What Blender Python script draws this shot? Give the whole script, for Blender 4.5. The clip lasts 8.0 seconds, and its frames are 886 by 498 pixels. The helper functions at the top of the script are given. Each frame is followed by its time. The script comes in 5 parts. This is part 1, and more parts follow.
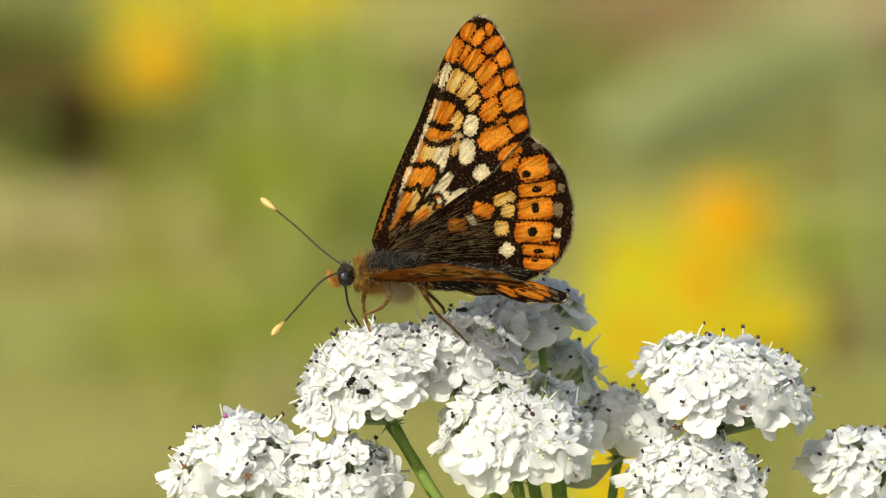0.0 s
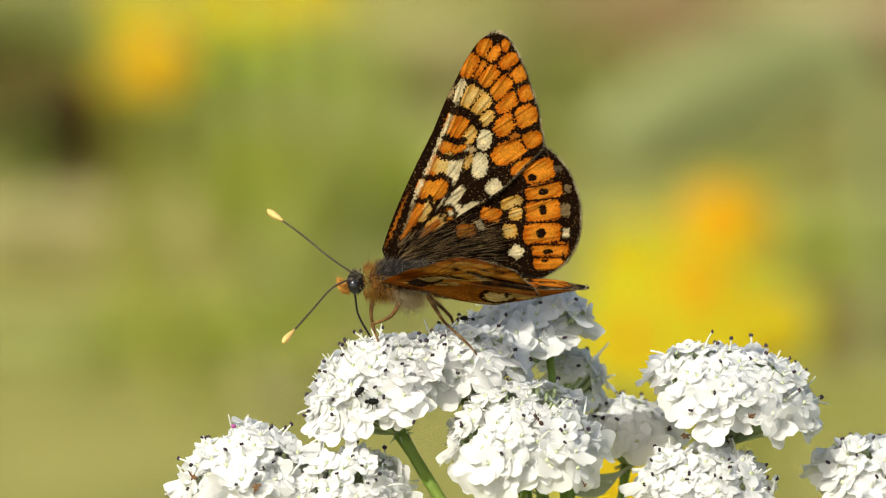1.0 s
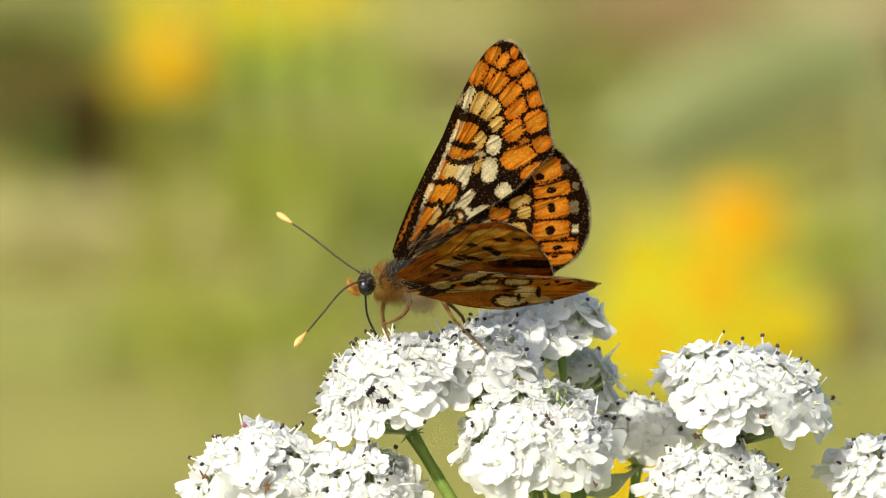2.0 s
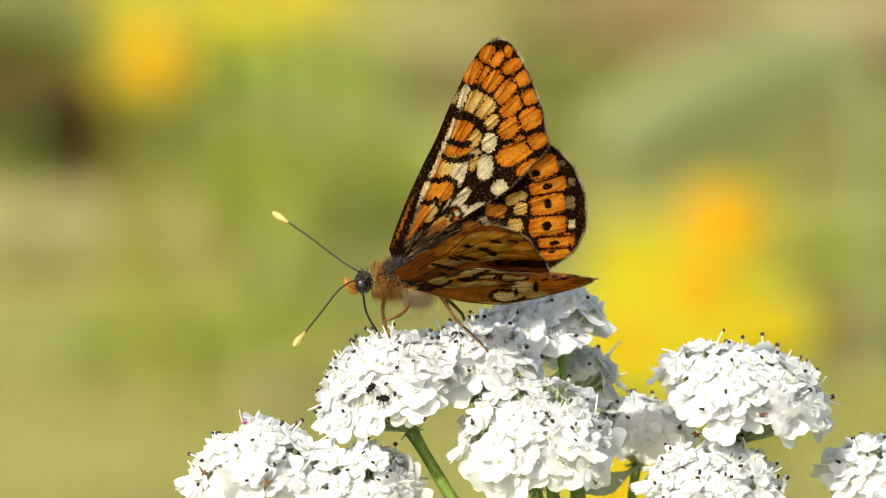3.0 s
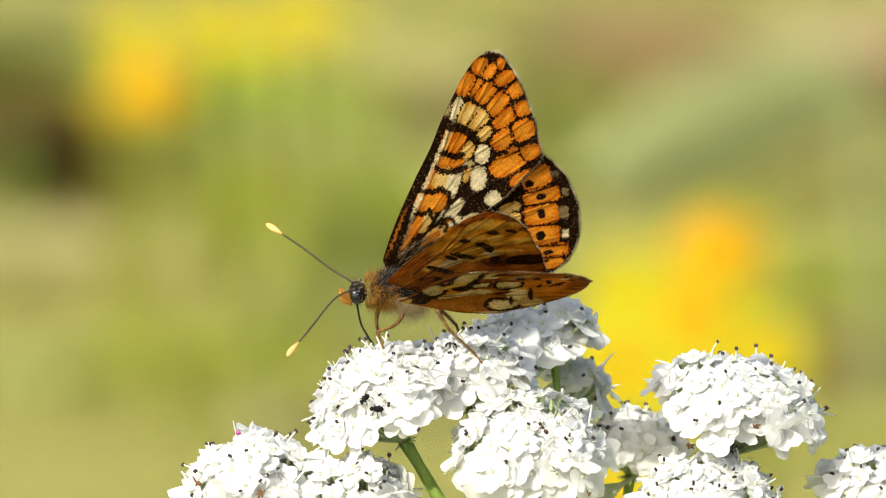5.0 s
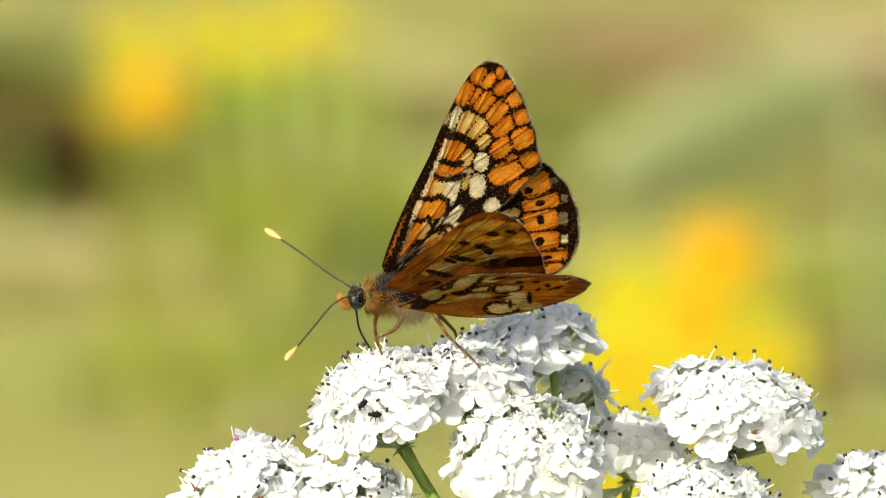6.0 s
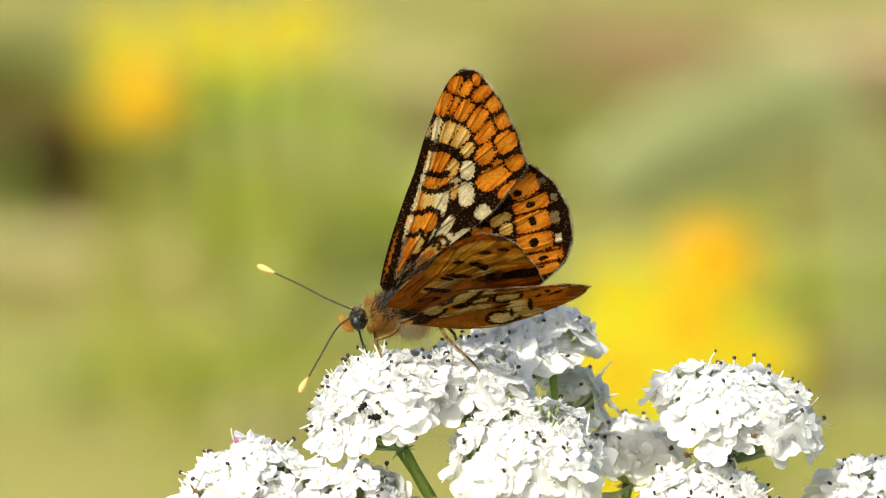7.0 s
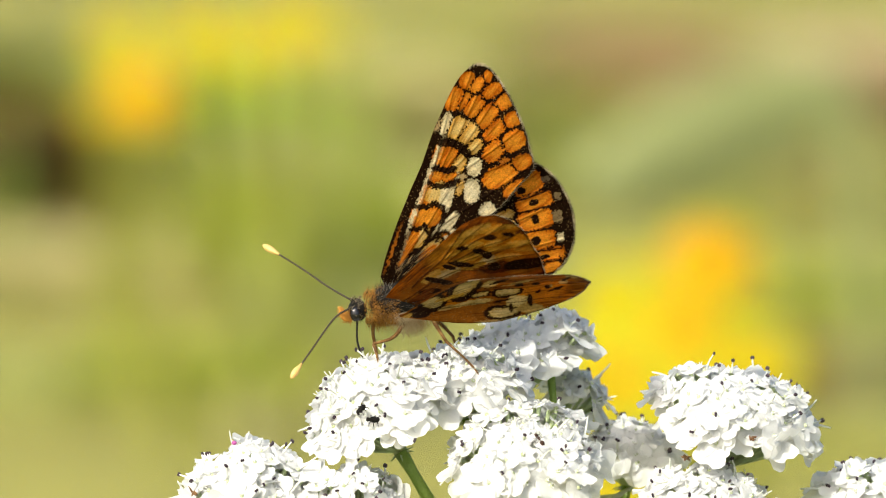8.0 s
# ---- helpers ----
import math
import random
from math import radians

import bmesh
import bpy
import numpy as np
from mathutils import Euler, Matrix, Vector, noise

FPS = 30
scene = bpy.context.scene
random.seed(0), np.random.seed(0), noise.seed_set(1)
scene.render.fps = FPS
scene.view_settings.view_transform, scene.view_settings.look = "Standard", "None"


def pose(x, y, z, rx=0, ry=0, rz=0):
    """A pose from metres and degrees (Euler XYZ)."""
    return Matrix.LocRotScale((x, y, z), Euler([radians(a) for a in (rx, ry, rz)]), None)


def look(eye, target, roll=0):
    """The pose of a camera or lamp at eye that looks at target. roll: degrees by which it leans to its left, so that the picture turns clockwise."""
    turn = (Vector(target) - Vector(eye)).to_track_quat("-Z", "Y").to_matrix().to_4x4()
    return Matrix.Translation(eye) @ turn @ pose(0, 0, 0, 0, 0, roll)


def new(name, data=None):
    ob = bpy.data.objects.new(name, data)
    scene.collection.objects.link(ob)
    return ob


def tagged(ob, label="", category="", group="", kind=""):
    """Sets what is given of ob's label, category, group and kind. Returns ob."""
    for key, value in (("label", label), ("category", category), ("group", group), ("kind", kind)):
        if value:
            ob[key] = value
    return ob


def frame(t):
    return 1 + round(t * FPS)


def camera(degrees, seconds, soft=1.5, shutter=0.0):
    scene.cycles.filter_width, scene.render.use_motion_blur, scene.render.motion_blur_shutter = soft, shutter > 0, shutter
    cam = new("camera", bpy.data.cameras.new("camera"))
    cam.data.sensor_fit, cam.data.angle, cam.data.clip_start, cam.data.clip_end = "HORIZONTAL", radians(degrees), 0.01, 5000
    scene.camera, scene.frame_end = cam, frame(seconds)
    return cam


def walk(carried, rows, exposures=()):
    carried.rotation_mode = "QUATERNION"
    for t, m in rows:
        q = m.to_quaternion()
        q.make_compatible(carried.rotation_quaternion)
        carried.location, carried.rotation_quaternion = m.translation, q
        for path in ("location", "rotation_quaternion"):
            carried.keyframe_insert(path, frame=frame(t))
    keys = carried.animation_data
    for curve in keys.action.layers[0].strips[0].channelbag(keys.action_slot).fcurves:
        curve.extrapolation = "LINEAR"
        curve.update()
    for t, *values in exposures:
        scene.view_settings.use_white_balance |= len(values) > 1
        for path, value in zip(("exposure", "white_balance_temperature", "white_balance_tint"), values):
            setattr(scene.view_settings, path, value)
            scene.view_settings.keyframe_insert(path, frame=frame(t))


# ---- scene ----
# Camera: a long lens held by hand, about 0.8 m from the flower heads, tipped 10 degrees down.
cam = camera(6.0, 8.0, soft=1.1)
cam.data.dof.use_dof = True
cam.data.dof.focus_distance = 0.797
cam.data.dof.aperture_fstop = 34.0
walk(cam, [
    (0.0, look((0.00376, -0.78792, 0.58851), (0.00177, -0.00014, 0.44922), -0.20)),
    (0.3, look((0.00369, -0.78767, 0.58990), (0.00179, -0.00009, 0.44948), -0.25)),
    (0.5, look((0.00287, -0.78789, 0.58867), (0.00180, -0.00006, 0.44966), -0.28)),
    (0.8, look((0.00295, -0.78779, 0.58923), (0.00134, -0.00001, 0.44993), -0.34)),
    (1.0, look((0.00219, -0.78775, 0.58947), (0.00103, 0.00002, 0.45011), -0.38)),
    (1.3, look((0.00319, -0.78773, 0.58955), (0.00068, 0.00003, 0.45018), -0.42)),
    (1.5, look((0.00254, -0.78776, 0.58939), (0.00045, 0.00004, 0.45023), -0.44)),
    (1.7, look((0.00263, -0.78777, 0.58936), (0.00038, 0.00003, 0.45018), -0.39)),
    (2.8, look((0.00348, -0.78770, 0.58977), (-0.00003, -0.00002, 0.44990), -0.09)),
    (2.9, look((0.00257, -0.78777, 0.58933), (-0.00007, -0.00002, 0.44988), -0.06)),
    (3.0, look((0.00060, -0.78785, 0.58889), (-0.00010, -0.00003, 0.44985), -0.03)),
    (3.2, look((0.00193, -0.78783, 0.58899), (-0.00006, -0.00002, 0.44991), -0.02)),
    (3.4, look((0.00188, -0.78785, 0.58887), (-0.00002, -0.00001, 0.44997), -0.01)),
    (3.5, look((0.00000, -0.78785, 0.58892), (0.00000, 0.00000, 0.45000), 0.00)),
    (3.6, look((-0.00111, -0.78799, 0.58809), (-0.00003, -0.00000, 0.45000), 0.01)),
    (3.8, look((0.00134, -0.78803, 0.58789), (-0.00010, -0.00000, 0.45000), 0.03)),
    (4.0, look((0.00272, -0.78806, 0.58770), (-0.00017, -0.00000, 0.45000), 0.06)),
    (4.2, look((-0.00002, -0.78818, 0.58703), (-0.00000, 0.00002, 0.45011), 0.06)),
    (4.4, look((0.00361, -0.78808, 0.58761), (0.00016, 0.00004, 0.45023), 0.07)),
    (4.5, look((0.00394, -0.78806, 0.58770), (0.00024, 0.00005, 0.45028), 0.07)),
    (4.7, look((0.00105, -0.78821, 0.58686), (0.00029, 0.00008, 0.45043), 0.07)),
    (5.8, look((0.00032, -0.78823, 0.58675), (0.00059, 0.00022, 0.45124), 0.02)),
    (6.0, look((0.00114, -0.78823, 0.58675), (0.00065, 0.00025, 0.45139), 0.01)),
    (6.2, look((-0.00015, -0.78820, 0.58694), (0.00071, 0.00027, 0.45152), 0.02)),
    (6.5, look((0.00095, -0.78826, 0.58658), (0.00081, 0.00030, 0.45170), 0.02)),
    (6.7, look((-0.00002, -0.78822, 0.58682), (0.00074, 0.00030, 0.45169), 0.11)),
    (7.0, look((0.00001, -0.78821, 0.58687), (0.00063, 0.00029, 0.45166), 0.25)),
    (7.2, look((-0.00018, -0.78817, 0.58707), (0.00072, 0.00032, 0.45179), 0.27)),
    (7.4, look((0.00037, -0.78814, 0.58727), (0.00081, 0.00034, 0.45192), 0.30)),
    (7.5, look((0.00011, -0.78816, 0.58716), (0.00085, 0.00035, 0.45198), 0.31)),
    (7.8, look((0.00079, -0.78814, 0.58727), (0.00080, 0.00034, 0.45192), 0.29)),
    (8.0, look((-0.00011, -0.78822, 0.58679), (0.00077, 0.00033, 0.45188), 0.28)),
], exposures=[(0.0, 0.31, 6600, 5), (1.5, 0.45, 6600, 5), (3.0, 0.60, 6600, 5), (4.5, 0.70, 6600, 5), (8.0, 0.73, 6600, 5)])

# ---- light ----
TIP = radians(10)
RIGHT = Vector((1, 0, 0))
UP = Vector((0, math.sin(TIP), math.cos(TIP)))
AWAY = Vector((0, math.cos(TIP), -math.sin(TIP)))
FOCUS = Vector((0, 0, 0.45))
TICK = 0.8 * math.tan(radians(3.0)) / 784  # 0.0535 mm, the ruler of all close things

SUN_WAY = (RIGHT * -0.42 + AWAY * -0.72 + UP * 0.55).normalized()
sun = new("sun", bpy.data.lights.new("sun", "SUN"))
sun.data.energy, sun.data.angle, sun.data.color = 3.1, radians(0.5), (1.0, 0.95, 0.86)
sun.matrix_world = look((0, 0, 3), Vector((0, 0, 3)) - SUN_WAY)
world = bpy.data.worlds.new("sky")
scene.world = world
world.use_nodes = True
sky = world.node_tree.nodes.new("ShaderNodeTexSky")
sky.sky_type, sky.sun_disc = "NISHITA", False
sky.air_density, sky.dust_density, sky.ozone_density = 0.8, 4.0, 0.6
sky.sun_elevation = math.asin(SUN_WAY.z)
sky.sun_rotation = math.atan2(SUN_WAY.x, SUN_WAY.y)
back = world.node_tree.nodes["Background"]
back.inputs["Strength"].default_value = 0.15
world.node_tree.links.new(sky.outputs[0], back.inputs["Color"])


def place(x, y, c=0.0):
    """A point x ticks to the right and y ticks above the focus, c ticks beyond it."""
    return FOCUS + (RIGHT * x + UP * y + AWAY * c) * TICK


# ---- materials ----
def surface(name, stops, scale=400.0, rough=0.6, bump=0.2, fine=8.0, clear=0.0, clear_color=None, spread=0.5, metal=0.0, gloss=0.3, sheen=0.0, per_object=0.0):
    """Two noises, coarse and fine, run through colour stops; clear is the share of light let through."""
    mat = bpy.data.materials.new(name)
    mat.use_nodes = True
    n, l = mat.node_tree.nodes, mat.node_tree.links
    bsdf, out = n["Principled BSDF"], n["Material Output"]
    co = n.new("ShaderNodeTexCoord")
    coarse, small = n.new("ShaderNodeTexNoise"), n.new("ShaderNodeTexNoise")
    coarse.inputs["Scale"].default_value, small.inputs["Scale"].default_value = scale, scale * fine
    coarse.inputs["Detail"].default_value = 4
    mix = n.new("ShaderNodeMix")
    mix.inputs[0].default_value = 0.35
    for tex in (coarse, small):
        l.new(co.outputs["Object"], tex.inputs["Vector"])
    l.new(coarse.outputs[0], mix.inputs[2]), l.new(small.outputs[0], mix.inputs[3])
    value = mix.outputs[0]
    if per_object:
        info, add = n.new("ShaderNodeObjectInfo"), n.new("ShaderNodeMath")
        add.operation = "MULTIPLY_ADD"
        l.new(info.outputs["Random"], add.inputs[0])
        add.inputs[1].default_value = per_object
        l.new(value, add.inputs[2])
        sub = n.new("ShaderNodeMath")
        sub.operation = "SUBTRACT"
        sub.inputs[1].default_value = per_object / 2
        l.new(add.outputs[0], sub.inputs[0])
        value = sub.outputs[0]
    ramp = n.new("ShaderNodeValToRGB")
    els = ramp.color_ramp.elements
    for i, c in enumerate(stops):
        at_ = 0.5 + spread * (i / (len(stops) - 1) - 0.5) if len(stops) > 1 else 0.5
        e = els[i] if i < 2 else els.new(at_)
        e.position, e.color = at_, (*c, 1)
    l.new(value, ramp.inputs[0])
    l.new(ramp.outputs[0], bsdf.inputs["Base Color"])
    bsdf.inputs["Roughness"].default_value, bsdf.inputs["Metallic"].default_value = rough, metal
    bsdf.inputs["Sheen Weight"].default_value = sheen
    bsdf.inputs["Specular IOR Level"].default_value = gloss
    if bump:
        b = n.new("ShaderNodeBump")
        b.inputs["Strength"].default_value, b.inputs["Distance"].default_value = bump, 0.3 / scale
        l.new(small.outputs[0], b.inputs["Height"]), l.new(b.outputs[0], bsdf.inputs["Normal"])
    if clear:
        thin, both = n.new("ShaderNodeBsdfTranslucent"), n.new("ShaderNodeMixShader")
        if clear_color:
            thin.inputs[0].default_value = (*clear_color, 1)
        else:
            l.new(ramp.outputs[0], thin.inputs[0])
        both.inputs[0].default_value = clear
        l.new(bsdf.outputs[0], both.inputs[1]), l.new(thin.outputs[0], both.inputs[2]), l.new(both.outputs[0], out.inputs[0])
    return mat


def wing_surface():
    """Scales in the colours of the pigment attribute, speckled, a little see-through."""
    mat = bpy.data.materials.new("wing_scales")
    mat.use_nodes = True
    n, l = mat.node_tree.nodes, mat.node_tree.links
    bsdf, out = n["Principled BSDF"], n["Material Output"]
    col = n.new("ShaderNodeAttribute")
    col.attribute_name = "pigment"
    co, tex, blot = n.new("ShaderNodeTexCoord"), n.new("ShaderNodeTexNoise"), n.new("ShaderNodeTexNoise")
    tex.inputs["Scale"].default_value, tex.inputs["Detail"].default_value = 6500.0, 2
    blot.inputs["Scale"].default_value = 700.0
    for t in (tex, blot):
        l.new(co.outputs["Object"], t.inputs["Vector"])
    both = n.new("ShaderNodeMath")
    both.operation = "MULTIPLY"
    l.new(tex.outputs[0], both.inputs[0]), l.new(blot.outputs[0], both.inputs[1])
    ramp = n.new("ShaderNodeMapRange")
    ramp.inputs[1].default_value, ramp.inputs[2].default_value = 0.12, 0.38
    ramp.inputs[3].default_value, ramp.inputs[4].default_value = 0.66, 1.15
    l.new(both.outputs[0], ramp.inputs[0])
    mul = n.new("ShaderNodeMix")
    mul.data_type, mul.blend_type = "RGBA", "MULTIPLY"
    mul.inputs[0].default_value = 1.0
    l.new(col.outputs["Color"], mul.inputs[6]), l.new(ramp.outputs[0], mul.inputs[7])
    # single scales: some pale gold, some dark
    cells = n.new("ShaderNodeTexVoronoi")
    cells.inputs["Scale"].default_value = 10500.0
    l.new(co.outputs["Object"], cells.inputs["Vector"])
    parts = n.new("ShaderNodeSeparateColor")
    l.new(cells.outputs["Color"], parts.inputs[0])
    shown = mul.outputs[2]
    shade = n.new("ShaderNodeMapRange")
    shade.inputs[1].default_value, shade.inputs[2].default_value, shade.inputs[3].default_value, shade.inputs[4].default_value = 0.02, 0.3, 1.0, 0.15
    l.new(col.outputs["Fac"], shade.inputs[0])
    for channel, low, tone, share in ((0, 0.945, (0.42, 0.28, 0.11, 1), 0.32), (1, 0.92, (0.05, 0.022, 0.008, 1), 0.3)):
        pick, over = n.new("ShaderNodeMapRange"), n.new("ShaderNodeMix")
        pick.inputs[1].default_value, pick.inputs[2].default_value, pick.inputs[4].default_value = low, low + 0.02, share
        over.data_type = "RGBA"
        l.new(parts.outputs[channel], pick.inputs[0])
        gold = n.new("ShaderNodeMath")
        gold.operation = "MULTIPLY"
        gold.inputs[1].default_value = 1.0
        l.new(pick.outputs[0], gold.inputs[0]), l.new(gold.outputs[0], over.inputs[0])
        if channel == 0:
            l.new(shade.outputs[0], gold.inputs[1])
        l.new(shown, over.inputs[6])
        over.inputs[7].default_value = tone
        shown = over.outputs[2]
    l.new(shown, bsdf.inputs["Base Color"])
    bsdf.inputs["Roughness"].default_value = 0.65
    bsdf.inputs["Specular IOR Level"].default_value = 0.03
    b = n.new("ShaderNodeBump")
    b.inputs["Strength"].default_value, b.inputs["Distance"].default_value = 0.5, 0.00004
    l.new(tex.outputs[0], b.inputs["Height"]), l.new(b.outputs[0], bsdf.inputs["Normal"])
    thin, mixed = n.new("ShaderNodeBsdfTranslucent"), n.new("ShaderNodeMixShader")
    mixed.inputs[0].default_value = 0.45
    l.new(shown, thin.inputs[0])
    l.new(bsdf.outputs[0], mixed.inputs[1]), l.new(thin.outputs[0], mixed.inputs[2]), l.new(mixed.outputs[0], out.inputs[0])
    return mat


WING = wing_surface()
PETAL = surface("petal", [(0.76, 0.765, 0.75), (0.85, 0.85, 0.84)], 900, 0.7, 0.03, clear=0.5, per_object=0.2, gloss=0.15)
FILAMENT = surface("filament", [(0.72, 0.74, 0.66), (0.82, 0.83, 0.78)], 900, 0.5, 0.1, clear=0.3)
ANTHER = surface("anther", [(0.015, 0.01, 0.015), (0.06, 0.035, 0.05)], 2500, 0.5, 0.3)
ANTHER_PINK = surface("anther_pink", [(0.30, 0.05, 0.22), (0.42, 0.10, 0.30)], 2500, 0.5, 0.2)
OVARY = surface("ovary", [(0.45, 0.52, 0.26), (0.66, 0.70, 0.48)], 1500, 0.5, 0.3)
PEDICEL = surface("pedicel", [(0.42, 0.52, 0.24), (0.60, 0.68, 0.42)], 900, 0.5, 0.2, clear=0.3)
WITHERED = surface("withered", [(0.06, 0.025, 0.015), (0.24, 0.13, 0.05)], 1500, 0.8, 0.4)
STALK = surface("stalk", [(0.19, 0.30, 0.045), (0.32, 0.44, 0.10)], 500, 0.45, 0.3, clear=0.3)
LEAFLET = surface("leaflet", [(0.33, 0.37, 0.24), (0.45, 0.48, 0.33)], 600, 0.7, 0.3)
FUR_DARK = surface("fur_dark", [(0.005, 0.004, 0.003), (0.028, 0.021, 0.014)], 2500, 0.7, 0, gloss=0.03)
FUR_RUST = surface("fur_rust", [(0.20, 0.075, 0.010), (0.66, 0.32, 0.06)], 2500, 0.6, 0, clear=0.2, gloss=0.12)
FUR_BROWN = surface("fur_brown", [(0.16, 0.09, 0.03), (0.60, 0.40, 0.17)], 2500, 0.6, 0, clear=0.2, gloss=0.12)
FUR_PALE = surface("fur_pale", [(0.38, 0.27, 0.13), (0.74, 0.62, 0.42)], 2500, 0.6, 0, clear=0.2, gloss=0.12)
CHITIN = surface("chitin", [(0.005, 0.005, 0.005), (0.022, 0.020, 0.018)], 3000, 0.6, 0.4, gloss=0.05)
EYE = surface("eye", [(0.003, 0.003, 0.004), (0.010, 0.010, 0.012)], 9000, 0.14, 0.15, gloss=0.5)
LEG = surface("leg", [(0.02, 0.010, 0.004), (0.11, 0.05, 0.013), (0.34, 0.21, 0.065)], 1400, 0.5, 0.4, gloss=0.15)
ANT = surface("ant", [(0.02, 0.010, 0.007), (0.07, 0.03, 0.015)], 2500, 0.4, 0.2)
CLUB = surface("club", [(0.46, 0.25, 0.05), (0.70, 0.51, 0.20)], 2500, 0.5, 0.2)
ANTENNA = surface("antenna", [(0.010, 0.008, 0.007), (0.05, 0.036, 0.022)], 4500, 0.5, 0.2)
ANTENNA_RING = surface("antenna_ring", [(0.05, 0.037, 0.02), (0.13, 0.10, 0.055)], 4500, 0.5, 0.2)
SOIL = surface("meadow_ground", [(0.15, 0.135, 0.0279), (0.25, 0.235, 0.0496), (0.35, 0.325, 0.0806)], 9, 0.9, 0.5, fine=20, spread=0.6)
GRASS = surface("grass", [(0.235, 0.245, 0.035), (0.355, 0.36, 0.07)], 30, 0.6, 0.1, clear=0.3)
GRASS_DEEP = surface("grass_deep", [(0.08, 0.11, 0.015), (0.15, 0.18, 0.03)], 30, 0.6, 0.1, clear=0.2)
GRASS_BRIGHT = surface("grass_bright", [(0.29, 0.345, 0.0225), (0.42, 0.47, 0.0638)], 30, 0.6, 0.1, clear=0.3)
GRASS_LIME = surface("grass_lime", [(0.33, 0.48, 0.010), (0.46, 0.60, 0.04)], 30, 0.6, 0.1, clear=0.3)
GRASS_PALE = surface("grass_pale", [(0.355, 0.385, 0.112), (0.475, 0.50, 0.169)], 30, 0.7, 0.1, clear=0.3)
GRASS_BROWN = surface("grass_brown", [(0.07, 0.035, 0.008), (0.14, 0.08, 0.022)], 30, 0.8, 0.1)
LEAF_PALE = surface("leaf_pale", [(0.35, 0.38, 0.145), (0.44, 0.47, 0.204)], 30, 0.7, 0.1, clear=0.3)
FUR_GREY = surface("fur_grey", [(0.16, 0.14, 0.11), (0.42, 0.38, 0.30)], 2500, 0.6, 0, clear=0.2, gloss=0.12)
FLY_GREY = surface("fly_grey", [(0.09, 0.09, 0.03), (0.15, 0.14, 0.06)], 2500, 0.8, 0, clear=0.4, gloss=0.1)
GRASS_STRAW = surface("grass_straw", [(0.47, 0.43, 0.187), (0.63, 0.58, 0.273)], 30, 0.8, 0.1, clear=0.2)
GRASS_PINK = surface("grass_pink", [(0.50, 0.39, 0.23), (0.66, 0.53, 0.33)], 30, 0.8, 0.1, clear=0.2)
GRASS_DRY = surface("grass_dry", [(0.31, 0.20, 0.0992), (0.43, 0.305, 0.14)], 30, 0.8, 0.1, clear=0.2)
YELLOW = surface("yellow_petal", [(0.37, 0.33, 0.004), (0.46, 0.415, 0.012)], 60, 0.6, 0.1, clear=0.3, gloss=0.1)
GOLD = surface("flower_disc", [(0.40, 0.17, 0.002), (0.50, 0.245, 0.004)], 300, 0.8, 0.4, gloss=0.1)
FLY = surface("fly_body", [(0.03, 0.03, 0.02), (0.12, 0.11, 0.05)], 900, 0.4, 0.2)


# ---- builders ----
def link(name, verts, faces, mats, parent=None, label="", index=None, smooth=True):
    me = bpy.data.meshes.new(name)
    me.from_pydata([tuple(v) for v in verts], [], faces)
    for m in mats if isinstance(mats, (list, tuple)) else [mats]:
        me.materials.append(m)
    if index is not None:
        me.polygons.foreach_set("material_index", np.asarray(index, dtype=np.int32))
    if smooth:
        me.polygons.foreach_set("use_smooth", np.ones(len(faces), dtype=bool))
    me.update()
    ob = new(name, me)
    if parent is not None:
        ob.parent = parent
    if label:
        ob["label"] = label
    return ob


